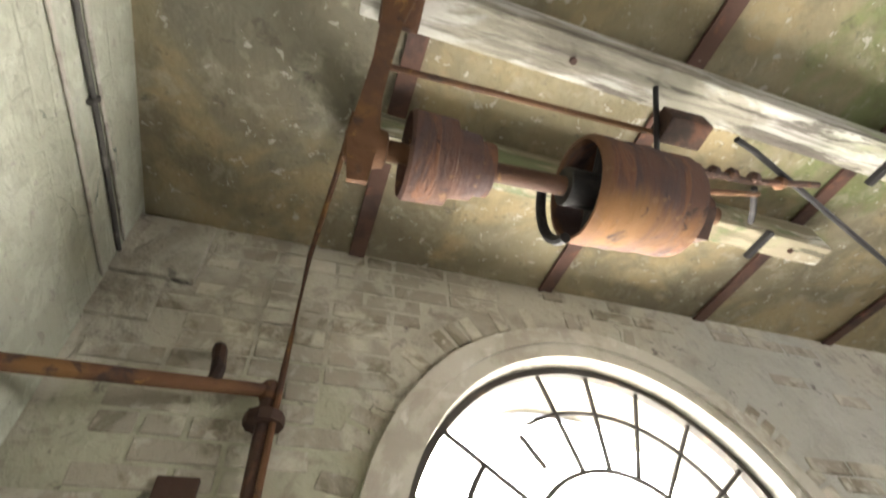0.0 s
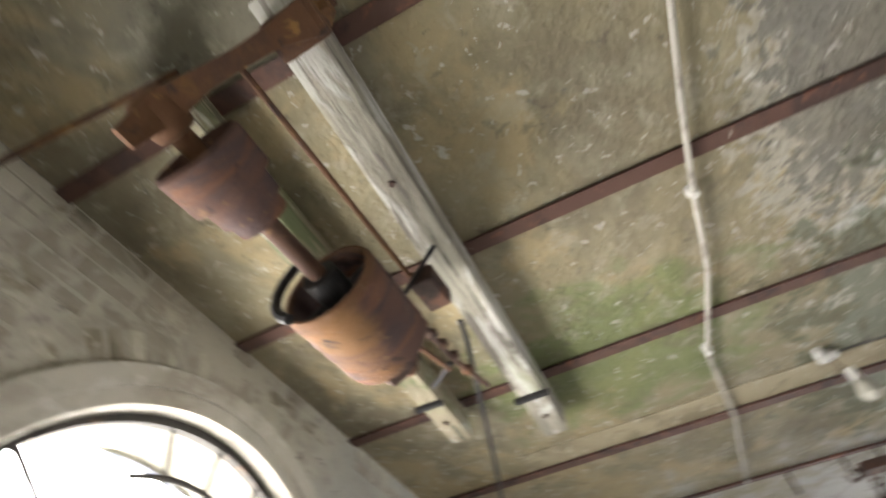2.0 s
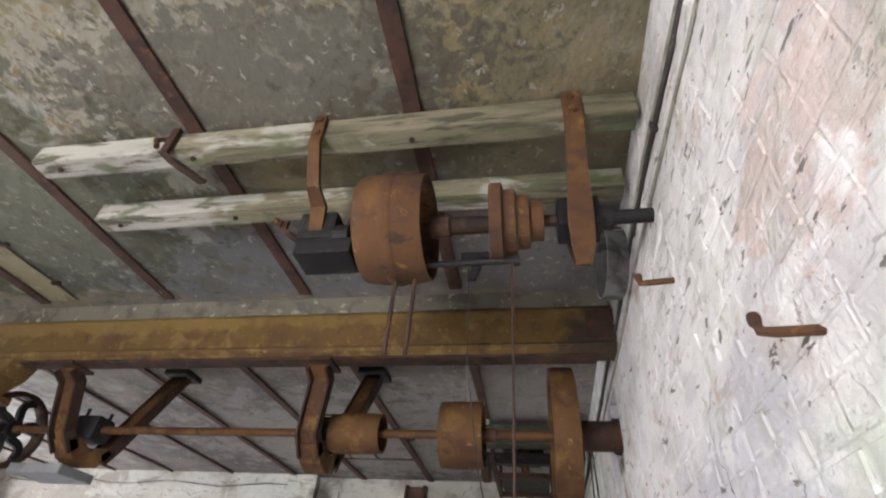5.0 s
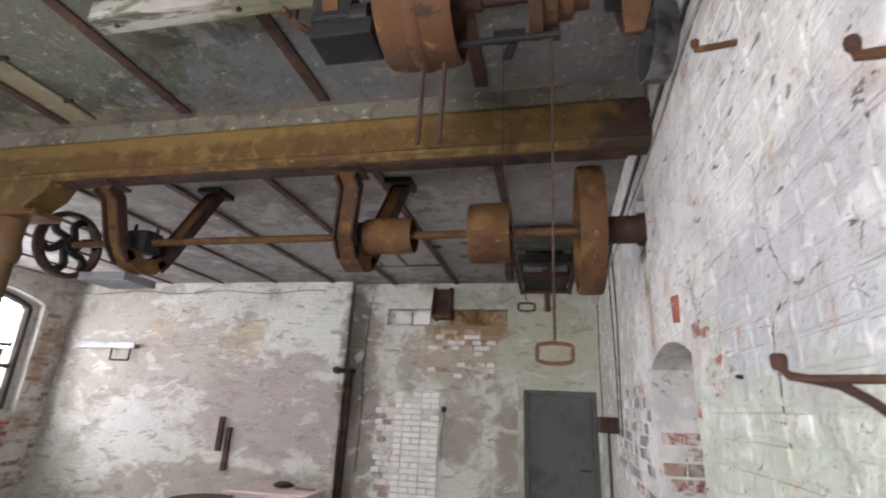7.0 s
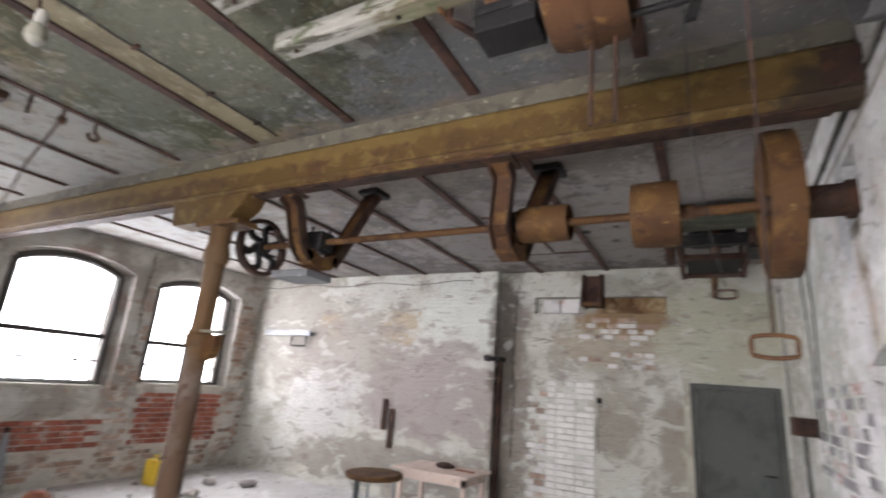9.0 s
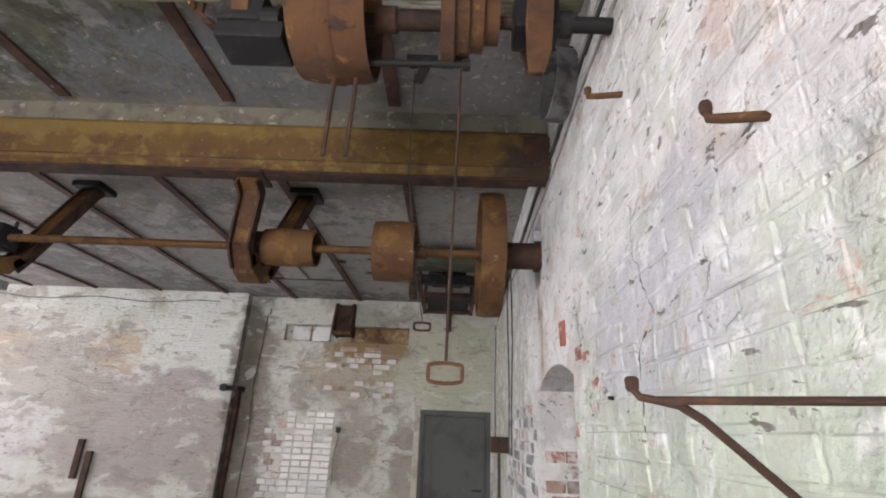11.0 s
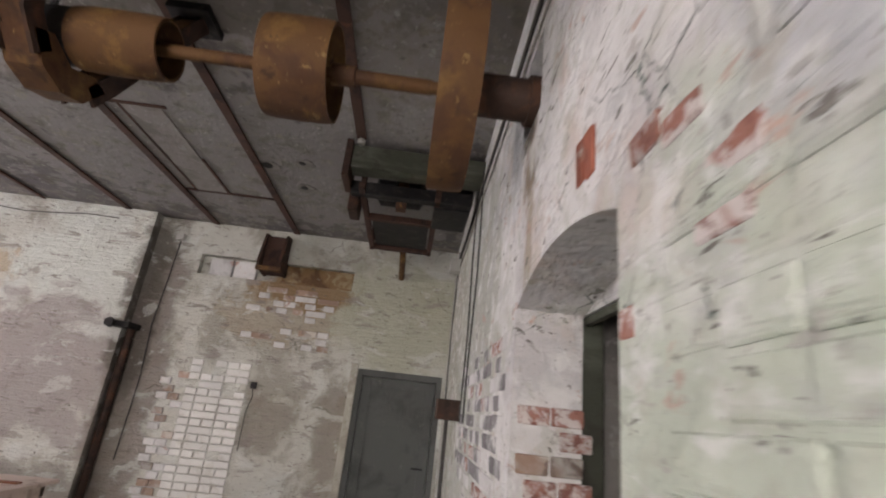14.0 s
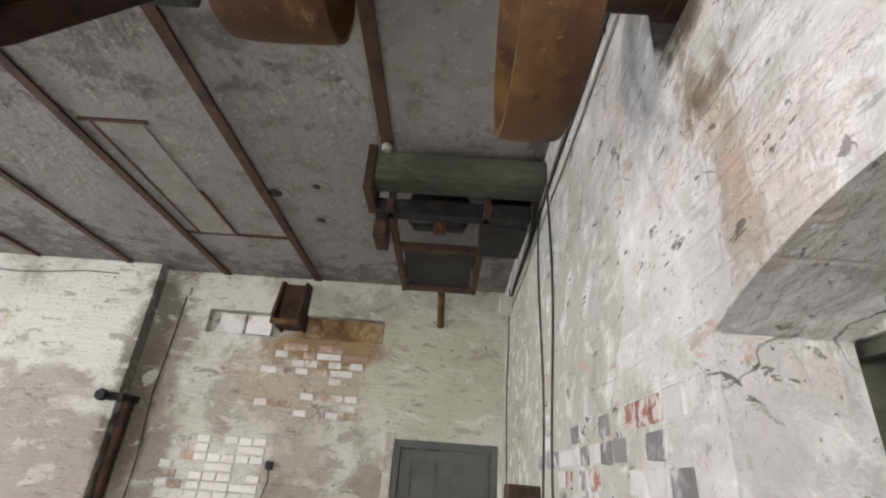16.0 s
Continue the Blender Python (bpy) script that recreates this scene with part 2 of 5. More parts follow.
M["b_wall"] = material("peeling limewash", (0.55, 0.545, 0.49), (
    ((0.36, 0.335, 0.285), 1.8, 0.47, 0.62),
    ((0.60, 0.61, 0.565), 2.8, 0.50, 0.64),
    ((0.64, 0.66, 0.61), 2.6, 0.40, 0.58, None, (-3.95, 8.1, 2.75, 0.75, 0.6, 0.75), 0.85),
    ((0.58, 0.57, 0.555), 2.2, 0.40, 0.60, None, (-6.7, 8.1, 1.3, 0.75, 0.6, 0.9), 0.7),
    ((0.36, 0.33, 0.29), 1.6, 0.38, 0.58, None, (-7.6, 8.1, 2.5, 1.2, 0.6, 0.9), 0.8),
    ((0.36, 0.315, 0.30), 3.0, 0.40, 0.60, (0.8, 1, 1.3), (-4.55, 8.1, 1.6, 1.3, 0.6, 0.75), 0.85),
    ((0.30, 0.27, 0.235), 3.4, 0.44, 0.60, (0.7, 1, 1.2), (-5.2, 8.1, 0.45, 2.2, 0.6, 0.35), 0.8),
    ((0.45, 0.36, 0.25), 4.0, 0.44, 0.60, None, (-5.15, 8.1, 2.55, 0.40, 0.6, 0.30), 0.8),
    ((0.45, 0.36, 0.25), 4.0, 0.48, 0.62, None, (-6.6, 8.1, 2.6, 0.30, 0.6, 0.25), 0.7),
    ((0.37, 0.335, 0.30), 5.0, 0.46, 0.56, (0.6, 1, 1.5), (-6.2, 8.1, 2.2, 1.2, 0.6, 0.6), 0.75),
    ((0.43, 0.43, 0.33), 1.8, 0.36, 0.60, None, (-0.6, 8.26, 2.6, 0.9, 0.6, 0.55), 0.8),
    ((0.38, 0.32, 0.24), 4.5, 0.42, 0.58, (0.7, 1, 1.4), (-1.85, 8.26, 2.5, 0.65, 0.6, 0.35), 0.8),
    ((0.29, 0.255, 0.21), 3.0, 0.40, 0.62, None, (-1.76, 8.26, 1.30, 0.30, 0.6, 0.36), 0.8),
    ((0.28, 0.245, 0.20), 3.0, 0.40, 0.62, None, (-1.08, 8.26, 1.25, 0.20, 0.6, 0.65), 0.8),
    ((0.25, 0.15, 0.065), 7.0, 0.38, 0.66, (1, 1, 0.5), (-1.65, 8.26, 2.76, 0.6, 0.5, 0.22), 0.85),
    # next two: shade of the wall step painted as dark upright bands
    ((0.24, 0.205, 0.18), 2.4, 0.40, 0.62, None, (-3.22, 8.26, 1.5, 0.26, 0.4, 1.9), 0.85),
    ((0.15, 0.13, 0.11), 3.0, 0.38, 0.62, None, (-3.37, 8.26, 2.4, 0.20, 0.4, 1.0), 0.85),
    ((0.31, 0.275, 0.245), 4.5, 0.575, 0.62, (0.5, 1, 1.4), None, 0.75),
    ((0.25, 0.22, 0.195), 6.0, 0.63, 0.66, (0.5, 1, 1.7), None, 0.8),
    ((0.62, 0.63, 0.59), 4.0, 0.57, 0.64, (0.7, 1, 1.3), None, 0.6),
    ((0.18, 0.155, 0.13), 20.0, 0.61, 0.66, (0.7, 1, 2.0), None, 0.7),
    ((0.10, 0.085, 0.07), 14.0, 0.69, 0.71, None, None, 0.9),
), 0.92, bump=((6, 0.02), (16, 0.016, (0.7, 1, 2.2)), (55, 0.005)), joints=("x", 0.0035), cracks=(1.1, 0.005, (0.20, 0.17, 0.14)))
M["rust_plaster"] = material("rust soaked plaster", (0.24, 0.145, 0.07), (((0.36, 0.28, 0.17), 6, 0.50, 0.62), ((0.13, 0.07, 0.035), 5, 0.48, 0.62), ((0.40, 0.37, 0.29), 9, 0.60, 0.68)), 0.9, bump=((30, 0.006),), coords="World")
M["left_wall"] = material("grimy limewashed brick wall", (0.55, 0.53, 0.49), (
    ((0.30, 0.27, 0.24), 1.5, 0.42, 0.62),
    ((0.55, 0.54, 0.51), 2.4, 0.52, 0.66),
    ((0.34, 0.24, 0.19), 3.0, 0.52, 0.64, (1, 0.7, 1.3), None, 0.7),
    ((0.62, 0.61, 0.58), 4.0, 0.55, 0.64, (1, 0.7, 1.3), None, 0.7),
    ((0.20, 0.17, 0.15), 6.0, 0.58, 0.70),
), 0.92, bump=((8, 0.02), (18, 0.015, (1, 0.7, 2.5))), joints=("y", 0.008))
# dark base stands in for an unlit room; the wall crack shares it
M["passage"] = material("shade dark plaster", (0.10, 0.095, 0.085), (((0.05, 0.048, 0.045), 2, 0.45, 0.6),), 0.95, bump=((10, 0.01),))
M["ceiling_pale"] = material("pale cement", (0.27, 0.25, 0.235), (((0.18, 0.165, 0.155), 4, 0.46, 0.64), ((0.36, 0.35, 0.33), 14, 0.56, 0.68)), 0.92, bump=((30, 0.006),), coords="World")
M["strip"] = material("ochre stained cement", (0.29, 0.25, 0.165), (((0.20, 0.17, 0.11), 4, 0.46, 0.62), ((0.38, 0.345, 0.26), 14, 0.56, 0.66)), 0.92, bump=((30, 0.006),), coords="World")
M["column"] = material("brown column paint under dust", (0.125, 0.075, 0.048), (((0.20, 0.155, 0.13), 3, 0.46, 0.64, (1, 1, 0.5)), ((0.09, 0.05, 0.035), 8, 0.54, 0.68), ((0.15, 0.085, 0.034), 2.0, 0.46, 0.7, None, (-4.13, 3.75, 2.6, 0.5, 0.5, 0.9))), 0.7, 0.05, bump=((50, 0.002),), coords="World")
M["floor"] = material("dusty concrete floor", (0.49, 0.48, 0.47), (
    ((0.46, 0.45, 0.44), 1.3, 0.45, 0.65),
    ((0.62, 0.61, 0.60), 3.0, 0.52, 0.66),
    ((0.12, 0.11, 0.10), 11.0, 0.62, 0.70),
    ((0.55, 0.54, 0.52), 18.0, 0.64, 0.72),
), 0.9, bump=((8, 0.03), (40, 0.01)))
M["trim"] = material("pale render trim", (0.45, 0.43, 0.37), (((0.33, 0.30, 0.25), 4, 0.48, 0.64), ((0.54, 0.53, 0.48), 9, 0.55, 0.68)), 0.9, bump=((18, 0.006),))
M["rust"] = material("orange rusted iron", (0.100, 0.047, 0.022), (
    ((0.056, 0.030, 0.022), 4, 0.46, 0.62, (0.5, 1, 1)),
    ((0.15, 0.076, 0.026), 3.5, 0.51, 0.65),
    ((0.23, 0.125, 0.040), 15, 0.60, 0.70),
    ((0.035, 0.022, 0.02), 11, 0.56, 0.68),
), 0.85, 0.0, bump=((30, 0.004), (110, 0.0015)), coords="World")
M["drum_rust"] = material("violet brown and ochre rusted iron", (0.085, 0.044, 0.032), (
    ((0.058, 0.038, 0.037), 7, 0.44, 0.60, (1.6, 0.4, 0.4)),
    ((0.125, 0.056, 0.030), 9, 0.52, 0.62, (2.0, 0.4, 0.4)),
    ((0.17, 0.085, 0.026), 5, 0.42, 0.68, (1.5, 0.6, 0.6), (-1.5, 0.32, 2.72, 0.3, 0.5, 0.08)),
    ((0.13, 0.065, 0.030), 6, 0.46, 0.62, None, (-1.34, 0.32, 2.9, 0.06, 0.5, 0.5)),
    ((0.14, 0.08, 0.045), 22, 0.60, 0.68),
    ((0.03, 0.02, 0.018), 13, 0.58, 0.68),
), 0.9, 0.0, bump=((9, 0.008, (3, 0.5, 0.5)), (60, 0.003)), coords="World")
M["rust_yellow"] = material("ochre painted rusty iron", (0.118, 0.058, 0.022), (
    ((0.075, 0.034, 0.018), 4, 0.46, 0.62),
    ((0.19, 0.105, 0.034), 6, 0.52, 0.66),
    ((0.055, 0.027, 0.016), 11, 0.56, 0.68),
    ((0.26, 0.17, 0.07), 26, 0.63, 0.70),
), 0.72, 0.1, bump=((35, 0.002), (110, 0.001)), coords="World")
M["girder"] = material("ochre girder paint with rust", (0.115, 0.066, 0.018), (
    ((0.085, 0.042, 0.018), 2.2, 0.45, 0.62),
    ((0.18, 0.12, 0.04), 9, 0.52, 0.66),
    ((0.06, 0.03, 0.018), 7, 0.56, 0.70),
    ((0.20, 0.132, 0.042), 6.0, 0.44, 0.70, None, (-4.5, 3.67, 3.30, 4.6, 0.2, 0.09), 0.7),
    ((0.28, 0.22, 0.11), 34, 0.62, 0.72),
    # west end painted near black in place of the shade there
    ((0.035, 0.024, 0.018), 5.0, 0.40, 0.66, None, (-0.05, 3.75, 3.1, 0.32, 0.5, 0.4), 0.85),
), 0.7, 0.0, bump=((30, 0.003), (90, 0.0015)))
M["beam"] = material("brown rusted beam flange", (0.085, 0.045, 0.034), (((0.045, 0.028, 0.024), 6, 0.48, 0.64), ((0.16, 0.07, 0.045), 11, 0.58, 0.70), ((0.36, 0.34, 0.30), 14, 0.68, 0.74)), 0.8, 0.1, bump=((50, 0.002),), coords="World")
M["dark_rust"] = material("dark brown rusted iron", (0.06, 0.034, 0.025), (((0.11, 0.05, 0.03), 9, 0.50, 0.66), ((0.025, 0.018, 0.016), 6, 0.50, 0.66)), 0.75, 0.2, bump=((60, 0.002),), coords="World")
M["black"] = material("blackened iron", (0.022, 0.021, 0.022), (((0.05, 0.045, 0.042), 12, 0.52, 0.68),), 0.6, 0.3, bump=((70, 0.001),), coords="World")
M["grey_iron"] = material("dark grey painted iron", (0.075, 0.08, 0.088), (((0.05, 0.05, 0.052), 8, 0.48, 0.66), ((0.15, 0.09, 0.06), 20, 0.64, 0.72)), 0.6, bump=((60, 0.001),), coords="World")
M["timber"] = material("limewashed weathered timber", (0.28, 0.265, 0.215), (
    ((0.18, 0.165, 0.13), 5, 0.46, 0.60, (0.25, 2, 2)),
    ((0.45, 0.44, 0.405), 2.6, 0.46, 0.54, (0.5, 1.6, 1.6)),
    ((0.25, 0.28, 0.17), 3, 0.54, 0.68, (0.5, 1, 1)),
    ((0.10, 0.088, 0.075), 8, 0.55, 0.62, (0.25, 2.2, 2.2)),
    ((0.16, 0.145, 0.12), 14, 0.54, 0.60, (0.12, 2, 2), None, 0.6),
), 0.92, bump=((26, 0.009, (0.15, 1.5, 1.5)), (80, 0.003)), coords="World")
M["timber_ochre"] = material("stained limewashed timber", (0.24, 0.21, 0.15), (
    ((0.15, 0.13, 0.085), 5, 0.44, 0.60, (0.3, 2, 2)),
    ((0.42, 0.41, 0.36), 6, 0.52, 0.62, (0.5, 1.4, 1.4)),
    ((0.21, 0.235, 0.125), 3, 0.48, 0.66, (0.6, 1, 1)),
    ((0.48, 0.47, 0.44), 3, 0.40, 0.60, None, (-2.4, 2.5, 3.35, 0.5, 0.6, 0.4), 0.7),
    ((0.085, 0.08, 0.055), 9, 0.53, 0.62, (0.3, 2, 2)),
    ((0.10, 0.125, 0.06), 5, 0.54, 0.64, (0.6, 1, 1), None, 0.8),
), 0.92, bump=((26, 0.008, (0.15, 1.5, 1.5)), (80, 0.003)), coords="World")
M["brick_faded"] = material("faded red brick under whitewash", (0.33, 0.155, 0.12), (((0.62, 0.58, 0.56), 14, 0.42, 0.54), ((0.22, 0.09, 0.07), 22, 0.54, 0.62)), 0.9, bump=((50, 0.006),), rand=0.15, coords="World")
M["timber_dark"] = material("mossy dark timber", (0.075, 0.08, 0.06), (((0.13, 0.14, 0.11), 6, 0.52, 0.68, (0.3, 1, 1)), ((0.06, 0.055, 0.045), 8, 0.54, 0.68)), 0.9, bump=((40, 0.004),), coords="World")
M["door"] = material("dull grey green door paint", (0.10, 0.105, 0.10), (((0.07, 0.072, 0.068), 3, 0.48, 0.66), ((0.15, 0.15, 0.14), 14, 0.62, 0.72)), 0.6, bump=((40, 0.001),))
M["brick_red"] = material("red brick", (0.30, 0.10, 0.065), (((0.20, 0.075, 0.055), 9, 0.46, 0.64), ((0.50, 0.44, 0.40), 7, 0.55, 0.68)), 0.9, bump=((60, 0.004),), rand=0.25, coords="World")
M["brick_old"] = material("sooty brick with limewash", (0.34, 0.235, 0.18), (((0.52, 0.49, 0.45), 5, 0.44, 0.62), ((0.17, 0.12, 0.10), 9, 0.56, 0.68)), 0.92, bump=((50, 0.005),), rand=0.3, coords="World")
M["brick_a"] = material("smoke stained brick", (0.30, 0.275, 0.225), (((0.46, 0.435, 0.36), 4, 0.46, 0.60), ((0.19, 0.17, 0.125), 6, 0.52, 0.66), ((0.40, 0.375, 0.32), 14, 0.54, 0.64)), 0.92, bump=((18, 0.012), (50, 0.006)), rand=0.10, coords="World")
M["brick_w"] = material("whitewashed brick", (0.66, 0.65, 0.64), (((0.52, 0.51, 0.50), 5, 0.48, 0.64), ((0.45, 0.26, 0.21), 6, 0.62, 0.70)), 0.9, bump=((40, 0.006),), rand=0.10, coords="World")
M["brick_grey"] = material("grey weathered brick", (0.21, 0.20, 0.205), (((0.42, 0.41, 0.41), 8, 0.48, 0.64), ((0.64, 0.63, 0.62), 6, 0.56, 0.66)), 0.9, bump=((40, 0.006),), rand=0.2, coords="World")
M["brick_white"] = material("white glazed brick", (0.72, 0.71, 0.68), (((0.58, 0.56, 0.51), 7, 0.52, 0.66),), 0.45, bump=((20, 0.001),), rand=0.08, coords="World")
M["muntin"] = material("dark window iron", (0.05, 0.045, 0.04), (((0.10, 0.07, 0.05), 15, 0.55, 0.7),), 0.7, 0.2, coords="World")
M["zinc"] = material("dull grey sheet metal", (0.30, 0.31, 0.33), (((0.20, 0.20, 0.21), 6, 0.5, 0.66),), 0.5, 0.5, bump=((40, 0.001),), coords="World")
M["pink_wood"] = material("faded pinkish table paint", (0.66, 0.54, 0.48), (((0.42, 0.31, 0.26), 6, 0.52, 0.68), ((0.64, 0.56, 0.50), 14, 0.58, 0.7)), 0.7, bump=((40, 0.001),), coords="World")
M["yellow"] = material("yellow plastic", (0.62, 0.42, 0.04), (((0.45, 0.30, 0.05), 8, 0.55, 0.7),), 0.5, coords="World")
M["cable"] = material("grey limewashed cable", (0.34, 0.32, 0.28), (((0.20, 0.18, 0.16), 12, 0.5, 0.65),), 0.8, coords="World")
M["dark_cable"] = material("dark cable sheath", (0.06, 0.056, 0.052), (((0.14, 0.13, 0.12), 10, 0.54, 0.68),), 0.7, coords="World")
M["stone"] = material("rubble", (0.30, 0.28, 0.26), (((0.44, 0.42, 0.40), 12, 0.5, 0.66),), 0.95, bump=((40, 0.006),), rand=0.3, coords="World")
M["bulb"] = material("frosted bulb glass", (0.36, 0.35, 0.30), (), 0.25, spec=0.5)
M["leather"] = material("grey worn leather", (0.20, 0.195, 0.20), (((0.065, 0.06, 0.062), 7, 0.46, 0.62), ((0.22, 0.215, 0.21), 12, 0.56, 0.66)), 0.6, bump=((40, 0.002),), coords="World")
M["mortar"] = material("grimy mortar", (0.17, 0.155, 0.125), (((0.10, 0.09, 0.075), 5, 0.46, 0.62), ((0.34, 0.32, 0.26), 12, 0.58, 0.66)), 0.95, bump=((25, 0.008),), coords="World")
M["porcelain"] = material("white porcelain", (0.48, 0.47, 0.44), (((0.5, 0.48, 0.44), 20, 0.58, 0.7),), 0.35, coords="World")
M["red_wood"] = material("red brown wood", (0.25, 0.10, 0.06), (((0.36, 0.22, 0.15), 9, 0.5, 0.66),), 0.85, bump=((50, 0.003),), coords="World")
glass = bpy.data.materials.new("window glass")
glass.use_nodes = True
gb = glass.node_tree.nodes["Principled BSDF"]
gb.inputs["Transmission Weight"].default_value, gb.inputs["Roughness"].default_value, gb.inputs["IOR"].default_value = 1.0, 0.05, 1.45
M["glass"] = glass

# ---- builders ----


def finish(bm, name, mat, smooth=False):
    bmesh.ops.recalc_face_normals(bm, faces=bm.faces)
    me = bpy.data.meshes.new(name)
    bm.to_mesh(me)
    bm.free()
    me.materials.append(M[mat])
    if smooth:
        for p in me.polygons:
            p.use_smooth = True
        me.set_sharp_from_angle(angle=radians(35))
    return me


def part(name, bm, mat, parent, label="", smooth=False):
    ob = new(name, finish(bm, name, mat, smooth))
    ob.parent = parent
    if parent is not None:
        ob.matrix_parent_inverse = parent.matrix_basis.inverted()
    return tagged(ob, label)


def thing(name, label, category, at=(0, 0, 0), group="", kind=""):
    ob = new(name)
    ob.empty_display_size = 0.05
    ob.matrix_basis = Matrix.Translation(at)
    return tagged(ob, label, category, group, kind)


def solid(name, bm, mat, label, category, group="", kind="", smooth=False):
    return tagged(new(name, finish(bm, name, mat, smooth)), label, category, group, kind)


def box(bm, x0, x1, y0, y1, z0, z1, bevel=0.0, m=None, wobble=0.0):
    r = bmesh.ops.create_cube(bm, size=1.0)
    vs = r["verts"]
    for v in vs:
        v.co = Vector((x0 + (x1 - x0) * (v.co.x + 0.5), y0 + (y1 - y0) * (v.co.y + 0.5), z0 + (z1 - z0) * (v.co.z + 0.5)))
        if wobble:
            v.co += Vector([random.uniform(-wobble, wobble) for _ in range(3)])
        if m is not None:
            v.co = m @ v.co
    if bevel:
        es = list({e for v in vs for e in v.link_edges})
        bmesh.ops.bevel(bm, geom=es, offset=bevel, segments=2, profile=0.7, affect="EDGES")
    return bm


def boxes(*specs, bevel=0.0):
    bm = bmesh.new()
    for s in specs:
        box(bm, *s, bevel=bevel)
    return bm


def rod(bm, a, b, r, n=12, r2=None):
    a, b = Vector(a), Vector(b)
    q = (b - a).to_track_quat("Z", "Y").to_matrix().to_4x4()
    bmesh.ops.create_cone(bm, cap_ends=True, segments=n, radius1=r, radius2=r if r2 is None else r2, depth=(b - a).length,
                          matrix=Matrix.Translation((a + b) / 2) @ q)
    return bm


def rods(*specs, n=12):
    bm = bmesh.new()
    for a, b, r in specs:
        rod(bm, a, b, r, n)
    return bm


def tube(bm, pts, r, n=8):
    """A bent round bar through the points."""
    pts = [Vector(p) for p in pts]
    rings = []
    for i, p in enumerate(pts):
        d = (pts[min(i + 1, len(pts) - 1)] - pts[max(i - 1, 0)]).normalized()
        u = d.cross(Vector((0.13, 0.21, 0.97)))
        if u.length < 0.1:
            u = d.cross(Vector((1, 0, 0)))
        u.normalize()
        w = d.cross(u)
        rings.append([bm.verts.new(p + r * (math.cos(2 * math.pi * k / n) * u + math.sin(2 * math.pi * k / n) * w)) for k in range(n)])
    for a, b in zip(rings, rings[1:]):
        for k in range(n):
            bm.faces.new((a[k], a[(k + 1) % n], b[(k + 1) % n], b[k]))
    bm.faces.new(rings[0][::-1])
    bm.faces.new(rings[-1])
    return bm


def lathe(bm, profile, at, axis="x", n=48, closed=True):
    """Turn a profile of (along, radius) about an axis through at."""
    rings = []
    for al, r in profile:
        ring = []
        for k in range(n):
            c, s = r * math.cos(2 * math.pi * k / n), r * math.sin(2 * math.pi * k / n)
            p = {"x": (al, c, s), "y": (c, al, s), "z": (c, s, al)}[axis]
            ring.append(bm.verts.new(Vector(at) + Vector(p)))
        rings.append(ring)
    pairs = list(zip(rings, rings[1:])) + ([(rings[-1], rings[0])] if closed else [])
    for a, b in pairs:
        for k in range(n):
            bm.faces.new((a[k], a[(k + 1) % n], b[(k + 1) % n], b[k]))
    if not closed:
        bm.faces.new(rings[0][::-1])
        bm.faces.new(rings[-1])
    return bm


def flat_bar(bm, pts, width, thick, wdir):
    """A flat bar bent through the points; wdir is the direction of its width."""
    pts, wdir = [Vector(p) for p in pts], Vector(wdir).normalized()
    rings = []
    for i, p in enumerate(pts):
        d = (pts[min(i + 1, len(pts) - 1)] - pts[max(i - 1, 0)]).normalized()
        nrm = d.cross(wdir).normalized()
        w = width[i] if isinstance(width, (list, tuple)) else width
        rings.append([bm.verts.new(p + sx * wdir * w / 2 + sn * nrm * thick / 2) for sx, sn in ((-1, -1), (1, -1), (1, 1), (-1, 1))])
    for a, b in zip(rings, rings[1:]):
        for k in range(4):
            bm.faces.new((a[k], a[(k + 1) % 4], b[(k + 1) % 4], b[k]))
    bm.faces.new(rings[0][::-1])
    bm.faces.new(rings[-1])
    return bm


def prism(bm, outline, a, b, axis):
    """An outline of 2D points drawn out from a to b along an axis."""
    def at(p, v):
        return {"x": (v, p[0], p[1]), "y": (p[0], v, p[1]), "z": (p[0], p[1], v)}[axis]
    A = [bm.verts.new(at(p, a)) for p in outline]
    B = [bm.verts.new(at(p, b)) for p in outline]
    n = len(outline)
    for i in range(n):
        bm.faces.new((A[i], A[(i + 1) % n], B[(i + 1) % n], B[i]))
    bm.faces.new(A[::-1])
    bm.faces.new(B)
    return bm


def cut(bm, cutters):
    """The solid less the cutters."""
    bmesh.ops.recalc_face_normals(bm, faces=bm.faces)
    me = bpy.data.meshes.new("solid")
    bm.to_mesh(me)
    bm.free()
    ob = new("solid", me)
    temps = []
    for c in cutters:
        bmesh.ops.recalc_face_normals(c, faces=c.faces)
        cm = bpy.data.meshes.new("cutter")
        c.to_mesh(cm)
        c.free()
        co = new("cutter", cm)
        temps.append(co)
        md = ob.modifiers.new("cut", "BOOLEAN")
        md.operation, md.solver, md.object = "DIFFERENCE", "EXACT", co
    dg = bpy.context.evaluated_depsgraph_get()
    out = bmesh.new()
    out.from_mesh(ob.evaluated_get(dg).to_mesh())
    for o in (ob, *temps):
        data = o.data
        bpy.data.objects.remove(o)
        bpy.data.meshes.remove(data)
    return out


def arc(cx, cz, r, a0, a1, n):
    return [(cx + r * math.cos(radians(a0 + (a1 - a0) * i / n)), cz + r * math.sin(radians(a0 + (a1 - a0) * i / n))) for i in range(n + 1)]


def segment(u0, u1, z0, zs, rise, n=12):
    """The outline of an opening with a segmental arch."""
    h, w = rise, (u1 - u0) / 2
    r = (w * w + h * h) / (2 * h)
    half = math.degrees(math.asin(w / r))
    return [(u0, z0), (u1, z0)] + arc((u0 + u1) / 2, zs + h - r, r, 90 - half, 90 + half, n)


H = 3.46
